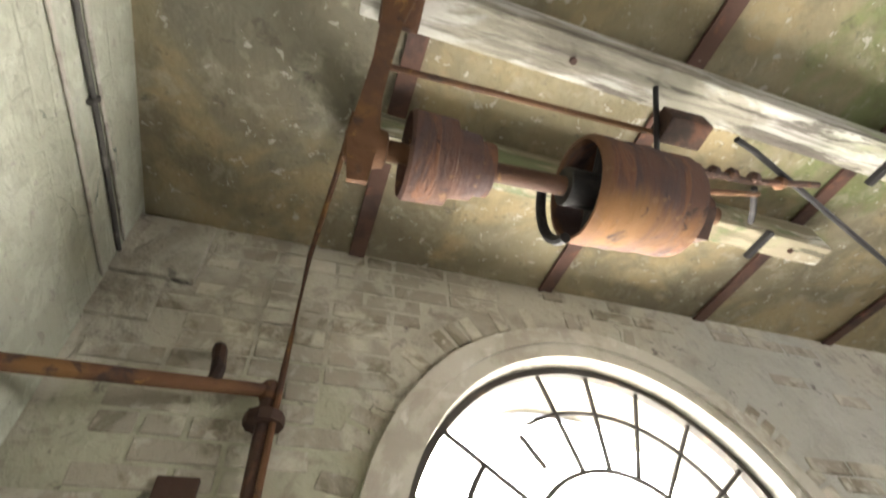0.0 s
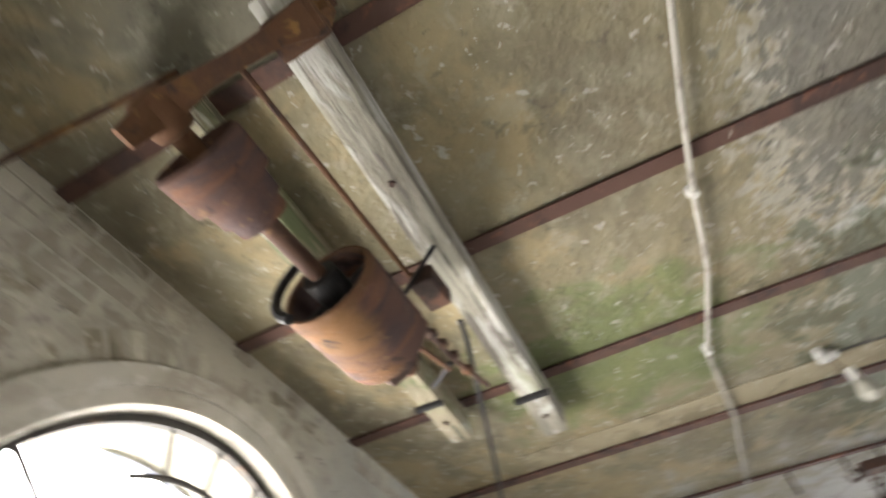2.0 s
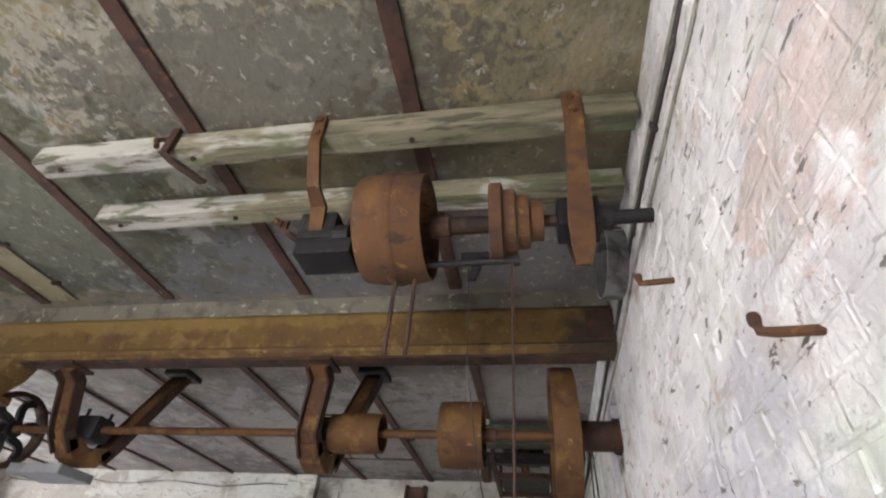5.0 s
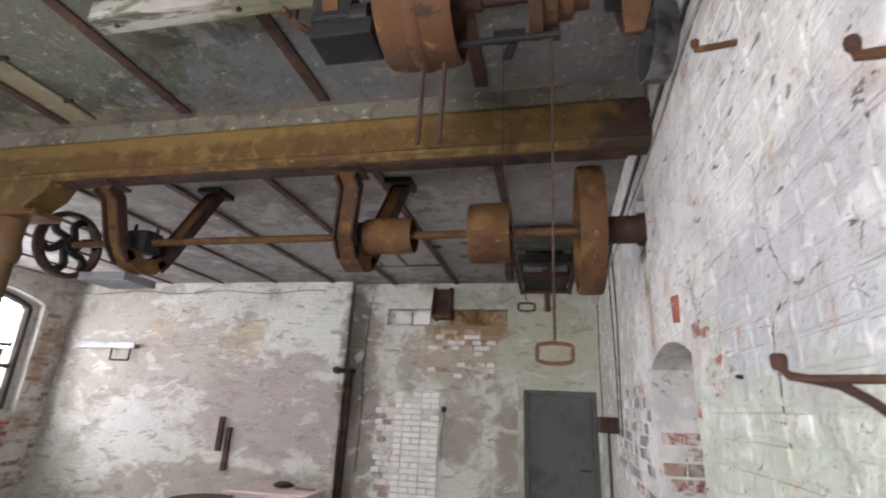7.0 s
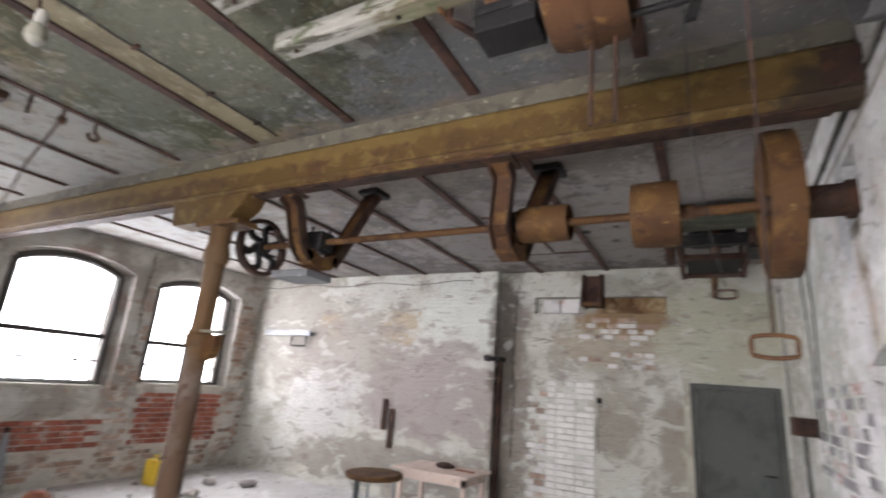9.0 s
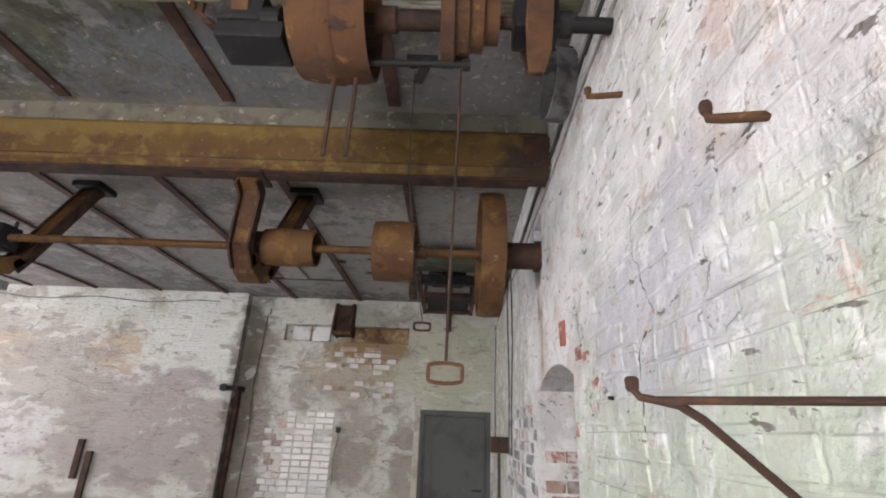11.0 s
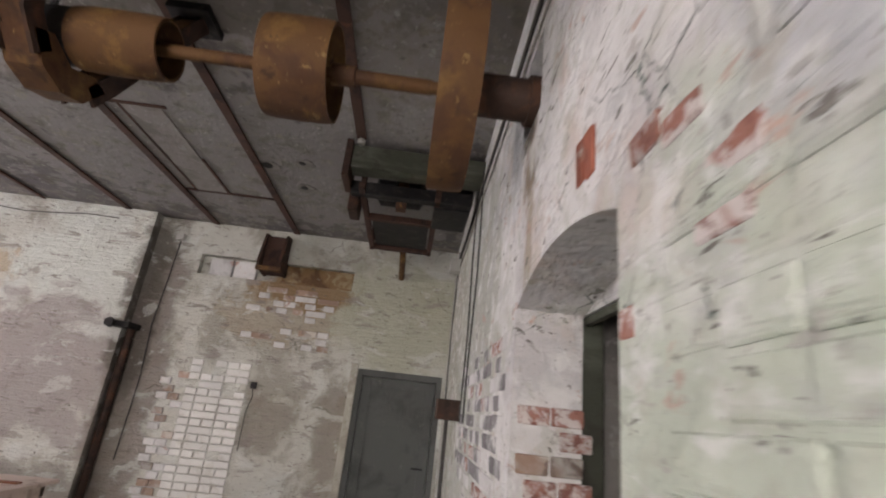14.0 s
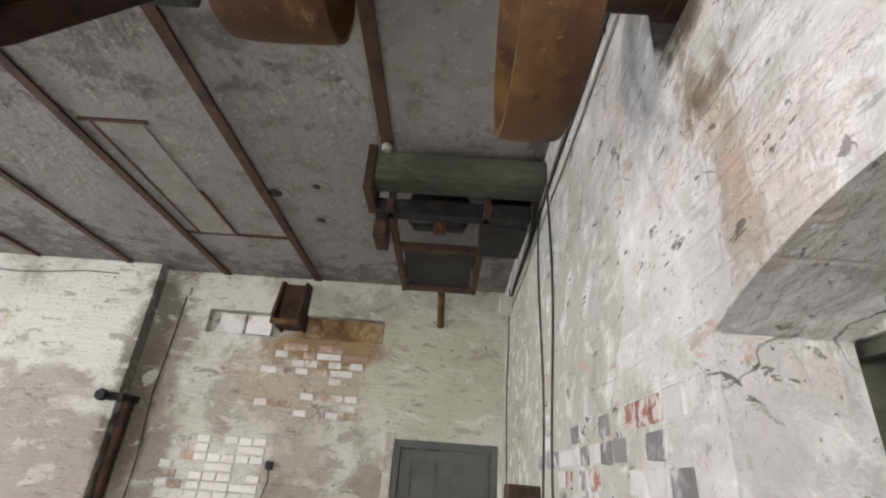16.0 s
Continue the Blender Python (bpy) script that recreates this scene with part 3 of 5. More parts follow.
SOUTH = -0.575  # face of the south wall


def wx(y):
    """The face of the west wall, which bends a little at y = 1.5."""
    return -0.0558 + (1.5 - y) * 0.0135 if y < 1.5 else -0.10 + (y + 0.465) * 0.0225



# ---- structure ----
solid("floor", boxes((-9.0, 2.4, -1.05, 8.7, -0.2, 0.0)), "floor", "grey dusty concrete floor strewn with plaster crumbs", "floor", kind="structure")
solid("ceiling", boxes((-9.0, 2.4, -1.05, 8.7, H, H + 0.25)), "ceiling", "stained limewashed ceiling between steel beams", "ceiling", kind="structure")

# west wall with the arched doorway
bm = bmesh.new()
prism(bm, [(wx(SOUTH), SOUTH), (wx(1.5), 1.5), (wx(8.26), 8.26), (0.53, 8.26), (0.53, SOUTH)], 0.0, H, "z")
door_cut = prism(bmesh.new(), segment(3.405, 4.32, -0.1, 1.96, 0.09), -0.5, 0.262, "x")
inner_cut = boxes((0.255, 0.31, 3.25, 4.46, -0.1, 1.966))
rear_cut = boxes((0.305, 0.9, 3.25, 4.46, -0.1, 2.6))
hole_cut = boxes((-0.5, 0.22, 4.08, 4.38, 2.66, 3.02))
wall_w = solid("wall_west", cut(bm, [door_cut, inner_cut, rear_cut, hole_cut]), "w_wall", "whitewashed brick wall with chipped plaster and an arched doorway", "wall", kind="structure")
# room behind the doorway, its lack of light put into the wall colour
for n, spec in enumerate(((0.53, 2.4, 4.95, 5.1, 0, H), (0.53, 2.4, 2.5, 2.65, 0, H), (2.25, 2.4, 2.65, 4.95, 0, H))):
    solid("wall_passage_%d" % (n + 1), boxes(spec), "passage", "plain wall of an unlit passage, shade put into its colour", "wall", kind="structure")

lining = thing("door_frame", "dark wooden frame post and grey plaster lining inside the arched doorway", "door frame", (0.3, 4.41, 0), kind="structure")
part("post", boxes((0.266, 0.35, 4.365, 4.458, 0.0, 1.964), bevel=0.006), "timber_dark", lining, "dark brown wooden post")
part("plaster", boxes((0.36, 0.528, 4.43, 4.458, 0.0, 2.3), bevel=0.01), "ceiling_pale", lining, "dull grey plaster lining")
part("stop", boxes((0.27, 0.30, 3.40, 4.365, 1.935, 1.963), bevel=0.005), "timber_dark", lining)

# south wall with the round-headed window
WC, WZ, WR = -1.96, 2.186, 0.862
K = 1.077
bm = boxes((-9.0, 0.53, -1.05, SOUTH, 0, H))
win = [(WC - WR, 1.0), (WC + WR, 1.0)] + arc(WC, WZ, WR, 0, 180, 28)
solid("wall_south", cut(bm, [prism(bmesh.new(), win, -1.3, 0, "y")]), "a_wall", "sooty grey plastered brick wall with an arched window", "wall", kind="structure")

# north wall: a proud left half, a recessed right half with a shallow niche
bm = boxes((-8.9, -3.45, 8.11, 8.7, 0, H))
solid("wall_north_1", bm, "b_wall", "whitewashed brick wall with flaking grey and ochre patches", "wall", kind="structure")
bm = boxes((-3.45, 2.4, 8.26, 8.7, 0, H))
door_hole = boxes((-0.89, 0.06, 8.0, 8.48, -0.1, 1.97))
niche = boxes((-2.90, -1.11, 8.0, 8.36, 2.83, 3.07))
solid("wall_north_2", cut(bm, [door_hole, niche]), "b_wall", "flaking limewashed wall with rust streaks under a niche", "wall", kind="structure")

# east wall with three windows
WINS = ((2.2, 3.40, 2.0), (4.12, 5.50, 1.31), (6.12, 7.52, 1.37))
bm = boxes((-9.0, -8.52, SOUTH, 8.11, 0, H))
cs = []
for y0, y1, z0 in WINS:
    cs.append(prism(bmesh.new(), segment(y0 - 0.12, y1 + 0.12, z0 - 0.02, 2.98, 0.18), -8.66, -8.0, "x"))
    cs.append(prism(bmesh.new(), segment(y0, y1, z0, 2.92, 0.17), -9.5, -8.6, "x"))
solid("wall_east", cut(bm, cs), "left_wall", "grimy limewashed brick wall with red brick patches below arched windows", "wall", kind="structure")


def framed_window(n, y0, y1, z0):
    w = thing("window_%d" % n, "dark iron-framed factory window with a segmental head", "window", (-8.7, (y0 + y1) / 2, z0), kind="structure")
    out = segment(y0, y1, z0, 2.92, 0.17)
    bm = bmesh.new()
    for (a, b), (c, d) in zip(out, out[1:] + out[:1]):
        rod(bm, (-8.69, a, b), (-8.69, c, d), 0.06, 6)
    part("window_frame", bm, "muntin", w)
    if z0 < 1.9:
        part("transom", boxes((-8.74, -8.66, y0, y1, 1.97, 2.04), bevel=0.008), "muntin", w)
        part("glazing_bar", boxes((-8.72, -8.68, y0, y1, 1.638, 1.662)), "muntin", w)
        for k in range(1, 4):
            y = y0 + (y1 - y0) * k / 4
            part("glazing_bar", boxes((-8.72, -8.68, y - 0.013, y + 0.013, z0, 1.97)), "muntin", w)
    part("window_sill", boxes((-8.68, -8.5, y0 - 0.05, y1 + 0.05, z0 - 0.05, z0 + 0.005), bevel=0.01), "trim", w)
    p = part("pane", prism(bmesh.new(), out, -8.735, -8.73, "x"), "glass", w)
    p.visible_shadow = False


for n, (y0, y1, z0) in enumerate(WINS):
    framed_window(n + 1, y0, y1, z0)

# round-headed window of the south wall
MUNTINS = (18, 37, 56, 75.5, 93, 110.8, 129, 147, 164)
w4 = thing("window_4", "round-headed cast iron fanlight window with curved glazing bars", "window", (WC, -0.7, 1.0), kind="structure")
bm = bmesh.new()
for (r0, r1, y0, y1) in ((0.926, 1.007, SOUTH - 0.005, SOUTH + 0.03), (0.862, 0.931, SOUTH - 0.005, SOUTH + 0.013)):
    o, i = arc(WC, WZ, r1, -30, 210, 56), arc(WC, WZ, r0, -30, 210, 56)
    prism(bm, o + i[::-1], y0, y1, "y")
part("trim", bm, "trim", w4, "raised render moulding round the arch")
bm = bmesh.new()
o, i = arc(WC, WZ, WR - 0.004, 0, 180, 40), arc(WC, WZ, WR - 0.035, 0, 180, 40)
prism(bm, o + i[::-1], -0.685, -0.645, "y")
for sx in (-1, 1):
    box(bm, min(WC + sx * (WR - 0.004), WC + sx * (WR - 0.035)), max(WC + sx * (WR - 0.004), WC + sx * (WR - 0.035)), -0.685, -0.645, 1.0, WZ)
part("window_frame", bm, "muntin", w4)
for ang in MUNTINS:
    c, s = math.cos(radians(ang)), math.sin(radians(ang))
    part("glazing_bar", rod(bmesh.new(), (WC + K * (0.375 if ang not in (56,) else 0.44) * c, -0.665, WZ + K * (0.375 if ang not in (56,) else 0.44) * s), (WC + K * (0.58 if ang == 56 else 0.79) * c, -0.665, WZ + K * (0.58 if ang == 56 else 0.79) * s), 0.011, 6), "muntin", w4)
for r, a0, a1 in ((0.375, 0, 180), (0.60, 0, 37), (0.60, 62, 180)):
    part("glazing_arc", tube(bmesh.new(), [(x, -0.665, z) for x, z in arc(WC, WZ, K * r, a0, a1, 24)], 0.011, 6), "muntin", w4)
part("transom", boxes((WC - WR, WC + WR, -0.685, -0.645, WZ - 0.03, WZ + 0.01)), "muntin", w4)
for k in range(1, 4):
    x = WC - WR + k * 0.431
    part("glazing_bar", boxes((x - 0.01, x + 0.01, -0.675, -0.655, 1.0, WZ)), "muntin", w4)
p = part("pane", prism(bmesh.new(), win, -0.71, -0.705, "y"), "glass", w4)
p.visible_shadow = False

# ceiling beams
BX = [-0.90 - 0.957 * k for k in range(8)]
for k, x in enumerate(BX):
    for y0, y1 in ((SOUTH - 0.01, 3.62), (3.88, 8.24 if x > -3.4 else 8.09)):
        fw = 0.035 if k < 4 else 0.02
        if k == 0 and y0 > 3:
            y1 = 5.82
        bm = boxes((x - fw, x + fw, y0, y1, H - 0.022, H - 0.008), (x - 0.008, x + 0.008, y0, y1, H - 0.008, H + 0.02))
        solid("ceiling_beam", bm, "beam", "brown rusted steel beam flange along the ceiling", "beam", "ceiling beams", kind="structure")

# girder
GY = 3.75
bm = bmesh.new()
g = [(GY - 0.05, 3.048), (GY + 0.05, 3.048), (GY + 0.06, 3.07), (GY + 0.02, 3.11), (GY + 0.02, 3.29), (GY + 0.10, 3.315), (GY + 0.10, 3.345),
     (GY - 0.045, 3.345), (GY - 0.062, 3.335), (GY - 0.075, 3.31), (GY - 0.075, 3.105), (GY - 0.088, 3.088), (GY - 0.08, 3.07)]
gd = thing("girder", "heavy ochre steel girder with rust across the hall", "girder", (-4.2, GY, 3.0))
part("beam", prism(bm, g, -8.5, -0.02, "x"), "girder", gd)
part("flange_plate", boxes((-8.45, -0.12, GY - 0.055, GY + 0.055, 3.034, 3.047), bevel=0.003), "dark_rust", gd, "dark rusty bottom plate")
part("wall_plate", boxes((-0.16, -0.012, GY - 0.079, GY - 0.076, 3.115, 3.30)), "dark_rust", gd)

# ---- column, line shaft and its hangers ----
solid("bearing_course", boxes((-8.5, -0.02, GY - 0.05, GY + 0.05, 3.346, H)), "mortar", "grey mortar course between the girder and the ceiling", "wall", kind="structure")
col = thing("column", "slender rusty cast iron column under the girder", "column", (-4.13, GY, 0))
part("shaft", lathe(bmesh.new(), [(0.0, 0.13), (0.10, 0.13), (0.14, 0.09), (1.84, 0.08), (1.86, 0.10), (1.93, 0.105), (1.96, 0.078), (2.5, 0.075), (2.52, 0.092), (2.55, 0.098), (2.60, 0.098), (2.66, 0.080), (2.80, 0.084)], (-4.13, GY, 0), "z", 28, False), "column", col, "ochre and brown rusted round shaft", True)
part("shaft_bracket", prism(bmesh.new(), [(-4.05, 1.94), (-3.90, 1.94), (-3.90, 1.86), (-3.94, 1.78), (-4.05, 1.74)], GY - 0.03, GY + 0.03, "y"), "rust_yellow", col)
part("capital_plate", prism(bmesh.new(), [(-4.70, 3.047), (-3.78, 3.047), (-3.83, 2.95), (-3.92, 2.89), (-3.96, 2.84), (-4.66, 2.84), (-4.68, 2.92)], GY - 0.09, GY + 0.09, "y"), "girder", col, "ochre painted capital bracket")
part("collar", boxes((-4.34, -3.84, GY - 0.10, GY + 0.10, 2.80, 2.84), bevel=0.008), "rust_yellow", col)
for z in (1.955,):
    part("bracket_cap", boxes((-4.27, -3.88, GY - 0.05, GY + 0.05, z, z + 0.02)), "timber", col)

SY, SZ = 4.22, 2.775
shaft = thing("line_shaft", "long rusty transmission shaft with pulleys under the ceiling", "line shaft", (-2.2, SY, SZ))
part("shaft", rod(bmesh.new(), (-4.26, SY, SZ), (0.2, SY, SZ), 0.026, 16), "rust_yellow", shaft, "", True)


def pulley(x0, x1, r, parent, name, mat="rust_yellow", wall=0.012, spokes=4, crown=0.006, at=None, label=""):
    y, z = (SY, SZ) if at is None else at
    xm = (x0 + x1) / 2
    prof = [(x0, r - crown), (x0 + 0.15 * (x1 - x0), r - crown * 0.3), (xm, r), (x1 - 0.15 * (x1 - x0), r - crown * 0.3), (x1, r - crown), (x1, r - wall - crown), (xm, r - wall), (x0, r - wall - crown)]
    p = part(name, lathe(bmesh.new(), prof, (0, y, z), "x", 64), mat, parent, label, True)
    bm = lathe(bmesh.new(), [(xm - 0.06, 0.055), (xm + 0.06, 0.055), (xm + 0.06, 0.025), (xm - 0.06, 0.025)], (0, y, z), "x", 24)
    for k in range(spokes):
        a = 2 * math.pi * k / spokes + 0.4
        rod(bm, (xm, y + 0.04 * math.cos(a), z + 0.04 * math.sin(a)), (xm, y + (r - wall) * math.cos(a), z + (r - wall) * math.sin(a)), 0.016, 8)
    part("spider", bm, "dark_rust", p)
    return p


pulley(-1.735, -1.41, 0.122, shaft, "pulley", spokes=4, label="short ochre drum pulley, dark inside")
pulley(-1.03, -0.775, 0.195, shaft, "pulley", label="ochre brown crowned pulley")
pulley(-0.375, -0.235, 0.395, shaft, "pulley", mat="rust_yellow", spokes=6, wall=0.02, label="large ochre brown belt pulley")
part("end_boss", lathe(bmesh.new(), [(-0.235, 0.085), (-0.02, 0.085), (-0.02, 0.10), (0.12, 0.10)], (0, SY, SZ), "x", 28, False), "dark_rust", shaft, "dark rusty bearing boss in the wall", True)
part("coupling", lathe(bmesh.new(), [(-0.79, 0.042), (-0.70, 0.042), (-0.695, 0.03), (-0.40, 0.03)], (0, SY, SZ), "x", 20, False), "rust_yellow", shaft, "", True)
# six-armed wheel at the end of the shaft
wh = part("handwheel", lathe(bmesh.new(), [(-4.22, 0.255), (-4.18, 0.265), (-4.14, 0.255), (-4.14, 0.225), (-4.18, 0.218), (-4.22, 0.225)], (0, SY, SZ), "x", 48), "dark_rust", shaft, "dark iron wheel with six curved arms", True)
bm = lathe(bmesh.new(), [(-4.23, 0.06), (-4.13, 0.06), (-4.13, 0.02), (-4.23, 0.02)], (0, SY, SZ), "x", 24)
for k in range(6):
    pts = []
    for i in range(7):
        r = 0.05 + 0.175 * i / 6
        a = k * math.pi / 3 + 0.5 * math.sin(math.pi * i / 6 * 0.9)
        pts.append((-4.18, SY + r * math.cos(a), SZ + r * math.sin(a)))
    flat_bar(bm, pts, 0.03, 0.05, (1, 0, 0))
part("spokes", bm, "black", wh)


def hanger(x, x_top):
    h = thing("shaft_hanger", "V-shaped ochre cast iron hanger carrying the line shaft", "bracket", (x, SY, 3.0), "shaft hangers")
    near = [(x_top, GY + 0.0, 3.035), (x_top, GY + 0.09, 2.985), (x, 3.99, 2.72), (x, 4.09, 2.62)]
    far = [(x_top, 4.82, H - 0.02), (x_top, 4.76, H - 0.10), (x, 4.44, 2.74), (x, 4.36, 2.63)]
    for name, pts in (("near_arm", near), ("far_arm", far)):
        a = part(name, flat_bar(bmesh.new(), pts, [0.13, 0.12, 0.11, 0.12], 0.03, (1, 0, 0)), "rust_yellow", h)
        bm = bmesh.new()
        for s in (-1, 1):
            off = [Vector(p) + Vector((s * 0.058, 0, -0.02)) for p in pts]
            flat_bar(bm, off, 0.014, 0.085, (1, 0, 0))
        part("rib", bm, "dark_rust", a)
    part("foot_plate", boxes((x_top - 0.10, x_top + 0.10, GY - 0.08, GY + 0.12, 3.02, 3.04), bevel=0.004), "dark_rust", h)
    part("ceiling_plate", boxes((x_top - 0.11, x_top + 0.11, 4.70, 4.92, H - 0.05, H - 0.005), bevel=0.006), "black", h)
    part("saddle", prism(bmesh.new(), [(SY - 0.2, 2.65), (SY - 0.11, 2.56), (SY, 2.53), (SY + 0.11, 2.56), (SY + 0.2, 2.67), (SY + 0.12, 2.69), (SY, 2.64), (SY - 0.12, 2.69)], x - 0.065, x + 0.065, "x"), "rust_yellow", h)
    b = part("bearing", boxes((x - 0.09, x + 0.09, SY - 0.08, SY + 0.08, SZ - 0.08, SZ + 0.08), bevel=0.02), "black", h, "black greasy bearing block")
    for s in (-1, 1):
        part("bolt", rod(bmesh.new(), (x + 0.05 * s, SY + 0.05 * s, SZ + 0.06), (x + 0.05 * s, SY + 0.05 * s, SZ + 0.13), 0.012, 6), "black", b)
    return h


hanger(-1.80, -1.72)
h2 = hanger(-3.50, -3.45)
solid("drip_tray", boxes((-3.85, -3.46, 4.08, 4.38, 2.46, 2.52), bevel=0.01), "zinc", "grey sheet metal drip tray under a bearing", "tray")

# ---- second countershaft, on two timbers ----
for y, x0 in ((2.345, -2.62), (2.72, -2.60)):
    tb = thing("timber_bearer", "limewashed weathered timber bearer below the ceiling beams", "timber", (x0, y, 3.295), "timber bearers")
    part("beam", boxes((x0, -0.055, y, y + 0.10, 3.325, 3.43), bevel=0.010), "timber_ochre", tb)
    for x in (x0 + 0.12, -1.85, -0.9):
        part("bolt", rod(bmesh.new(), (x, y + 0.05, 3.326), (x, y + 0.05, 3.314), 0.011, 6), "dark_rust", tb, "rusty bolt head")
CY, CZ = 2.58, 3.02
cs2 = thing("countershaft", "rusty countershaft with a belt pulley and a stepped cone pulley", "countershaft", (-0.7, CY, CZ))
part("shaft", rod(bmesh.new(), (-1.27, CY, CZ), (-0.06, CY, CZ), 0.022, 16), "dark_rust", cs2, "", True)
pulley(-1.08, -0.835, 0.215, cs2, "belt_pulley", "rust", crown=0.012, at=(CY, CZ), label="orange rusted double belt pulley")
part("belt_guide_rim", lathe(bmesh.new(), [(-0.982, 0.2155), (-0.974, 0.220), (-0.944, 0.220), (-0.936, 0.2155), (-0.958, 0.205)], (0, CY, CZ), "x", 64), "rust", cs2, "", True)
prof = [(-0.604, 0.148), (-0.600, 0.152), (-0.560, 0.152), (-0.553, 0.126), (-0.513, 0.126), (-0.506, 0.101), (-0.465, 0.101), (-0.458, 0.074), (-0.413, 0.074), (-0.410, 0.03), (-0.604, 0.03)]
part("cone_pulley", lathe(bmesh.new(), prof, (0, CY, CZ), "x", 56), "rust", cs2, "orange rusted stepped cone pulley", True)
part("hub", lathe(bmesh.new(), [(-0.83, 0.045), (-0.76, 0.045), (-0.75, 0.034), (-0.605, 0.034)], (0, CY, CZ), "x", 20, False), "dark_rust", cs2, "", True)
part("collar", lathe(bmesh.new(), [(-0.26, 0.045), (-0.17, 0.045), (-0.168, 0.027), (-0.03, 0.027)], (0, CY, CZ), "x", 20, False), "black", cs2, "", True)


def strap_hanger(x, w, mat, low=2.82):
    h = thing("strap_hanger", "rusty forged strap hanger bolted to the timbers", "bracket", (x, CY, 3.3), "strap hangers")
    part("strap", flat_bar(bmesh.new(), [(x, 2.33, 3.43), (x, 2.335, 3.28), (x, 2.42, 3.12), (x, 2.50, low + 0.14), (x, 2.53, low + 0.04), (x, 2.58, low)], [w, w, w * 1.1, w * 1.35, w * 1.2, w * 0.8], 0.022, (1, 0, 0)), mat, h)
    part("strap", flat_bar(bmesh.new(), [(x, 2.83, 3.43), (x, 2.825, 3.28), (x, 2.74, 3.12), (x, 2.66, low + 0.14), (x, 2.61, low + 0.02)], [w, w, w, w * 1.1, w * 0.8], 0.022, (1, 0, 0)), "dark_rust", h)
    part("bearing", boxes((x - 0.075, x + 0.075, CY - 0.06, CY + 0.06, CZ - 0.07, CZ + 0.06), bevel=0.015), "black", h)
    for z in (3.40, 3.32):
        part("bolt_head", rod(bmesh.new(), (x, 2.31, z), (x, 2.36, z), 0.017, 6), "rust", h)
    return h


strap_hanger(-1.27, 0.045, "rust_yellow", 2.95)
strap_hanger(-0.29, 0.065, "rust")
ob = thing("oil_box", "dark grey cast iron box beside the belt pulley", "bearing box", (-1.2, 2.58, 2.88))
part("case", boxes((-1.33, -1.11, 2.51, 2.65, 2.868, 2.93), bevel=0.008), "black", ob)
part("lid", boxes((-1.325, -1.115, 2.515, 2.645, 2.93, 2.938), bevel=0.003), "black", ob)
part("bearing_cap", lathe(bmesh.new(), [(-1.26, 0.06), (-1.14, 0.06)], (0, 2.58, 2.98), "x", 20, False), "black", ob)
for x, y in ((-1.93, 2.33), (-1.62, 2.83)):
    c = thing("clamp_iron", "bent rusty clamp iron gripping a timber", "clamp", (x, y, 3.3), "clamp irons")
    s = 1 if y > 2.3 else -1
    part("clamp", flat_bar(bmesh.new(), [(x, y, 3.44), (x, y, 3.285), (x + 0.03, y + 0.03, 3.27), (x + 0.10, y + 0.15, 3.262)], 0.035, 0.02, (1, 0, 0)), "dark_rust", c)
    part("hook", tube(bmesh.new(), [(x - 0.02, y, 3.38), (x - 0.04, y - 0.03, 3.34), (x - 0.01, y - 0.035, 3.29)], 0.012), "rust", c)
# belt shifter under the countershaft
sh = thing("belt_shifter", "black iron belt shifter bar with two hanging fork rods", "belt shifter", (-0.75, 2.6, 2.86))
part("bar", rod(bmesh.new(), (-0.85, 2.60, 2.855), (-0.515, 2.62, 2.875), 0.012, 10), "black", sh)
part("knob", rod(bmesh.new(), (-0.53, 2.62, 2.874), (-0.505, 2.62, 2.876), 0.022, 10), "black", sh)
for x in (-0.958, -0.885):
    part("fork_rod", tube(bmesh.new(), [(x, 2.62, 3.0), (x, 2.63, 2.78), (x - 0.012, 2.66, 2.53)], 0.008), "dark_rust", sh, "thin brown rod")
part("lever", flat_bar(bmesh.new(), [(-0.71, 2.76, 2.98), (-0.66, 2.70, 2.96), (-0.655, 2.63, 2.87), (-0.675, 2.61, 2.79)], 0.03, 0.014, (1, 0, 0)), "black", sh)
part("arm", boxes((-0.73, -0.62, 2.70, 2.73, 2.955, 2.985)), "black", sh)


def oval(cx, cy, cz, rx, rz, n=28):
    return [(cx + rx * max(-0.82, min(0.82, math.cos(2 * math.pi * k / n) * 1.25)) / 0.82, cy, cz + rz * math.sin(2 * math.pi * k / n)) for k in range(n + 1)]


pr = thing("pull_rod", "thin rusty pull rod ending in an oval hand ring", "pull rod", (-0.545, 2.62, 2.7))
part("rod", tube(bmesh.new(), [(-0.534, 2.62, 2.875), (-0.538, 2.63, 2.50), (-0.545, 2.64, 2.20), (-0.548, 2.645, 1.895)], 0.0045), "dark_rust", pr)
part("ring", tube(bmesh.new(), oval(-0.549, 2.645, 1.862, 0.046, 0.027), 0.0055), "rust", pr, "rusty oval hand ring")
pc = thing("bell_pull", "frayed grey cord with a small iron ring", "bell pull", (-0.665, 2.6, 2.7))
part("cord", tube(bmesh.new(), [(-0.69, 2.64, 2.86), (-0.695, 2.72, 2.5), (-0.66, 2.82, 2.2), (-0.63, 2.86, 2.05)], 0.0018), "black", pc)
part("ring", tube(bmesh.new(), oval(-0.63, 2.865, 2.03, 0.026, 0.013), 0.004), "dark_rust", pc)

# ---- first countershaft, near the south wall ----
R1 = Matrix.Translation((-0.80, 0.30, 0)) @ Matrix.Rotation(radians(-3), 4, "Z")


def local(bm):
    bmesh.ops.transform(bm, matrix=R1, verts=bm.verts)
    return bm


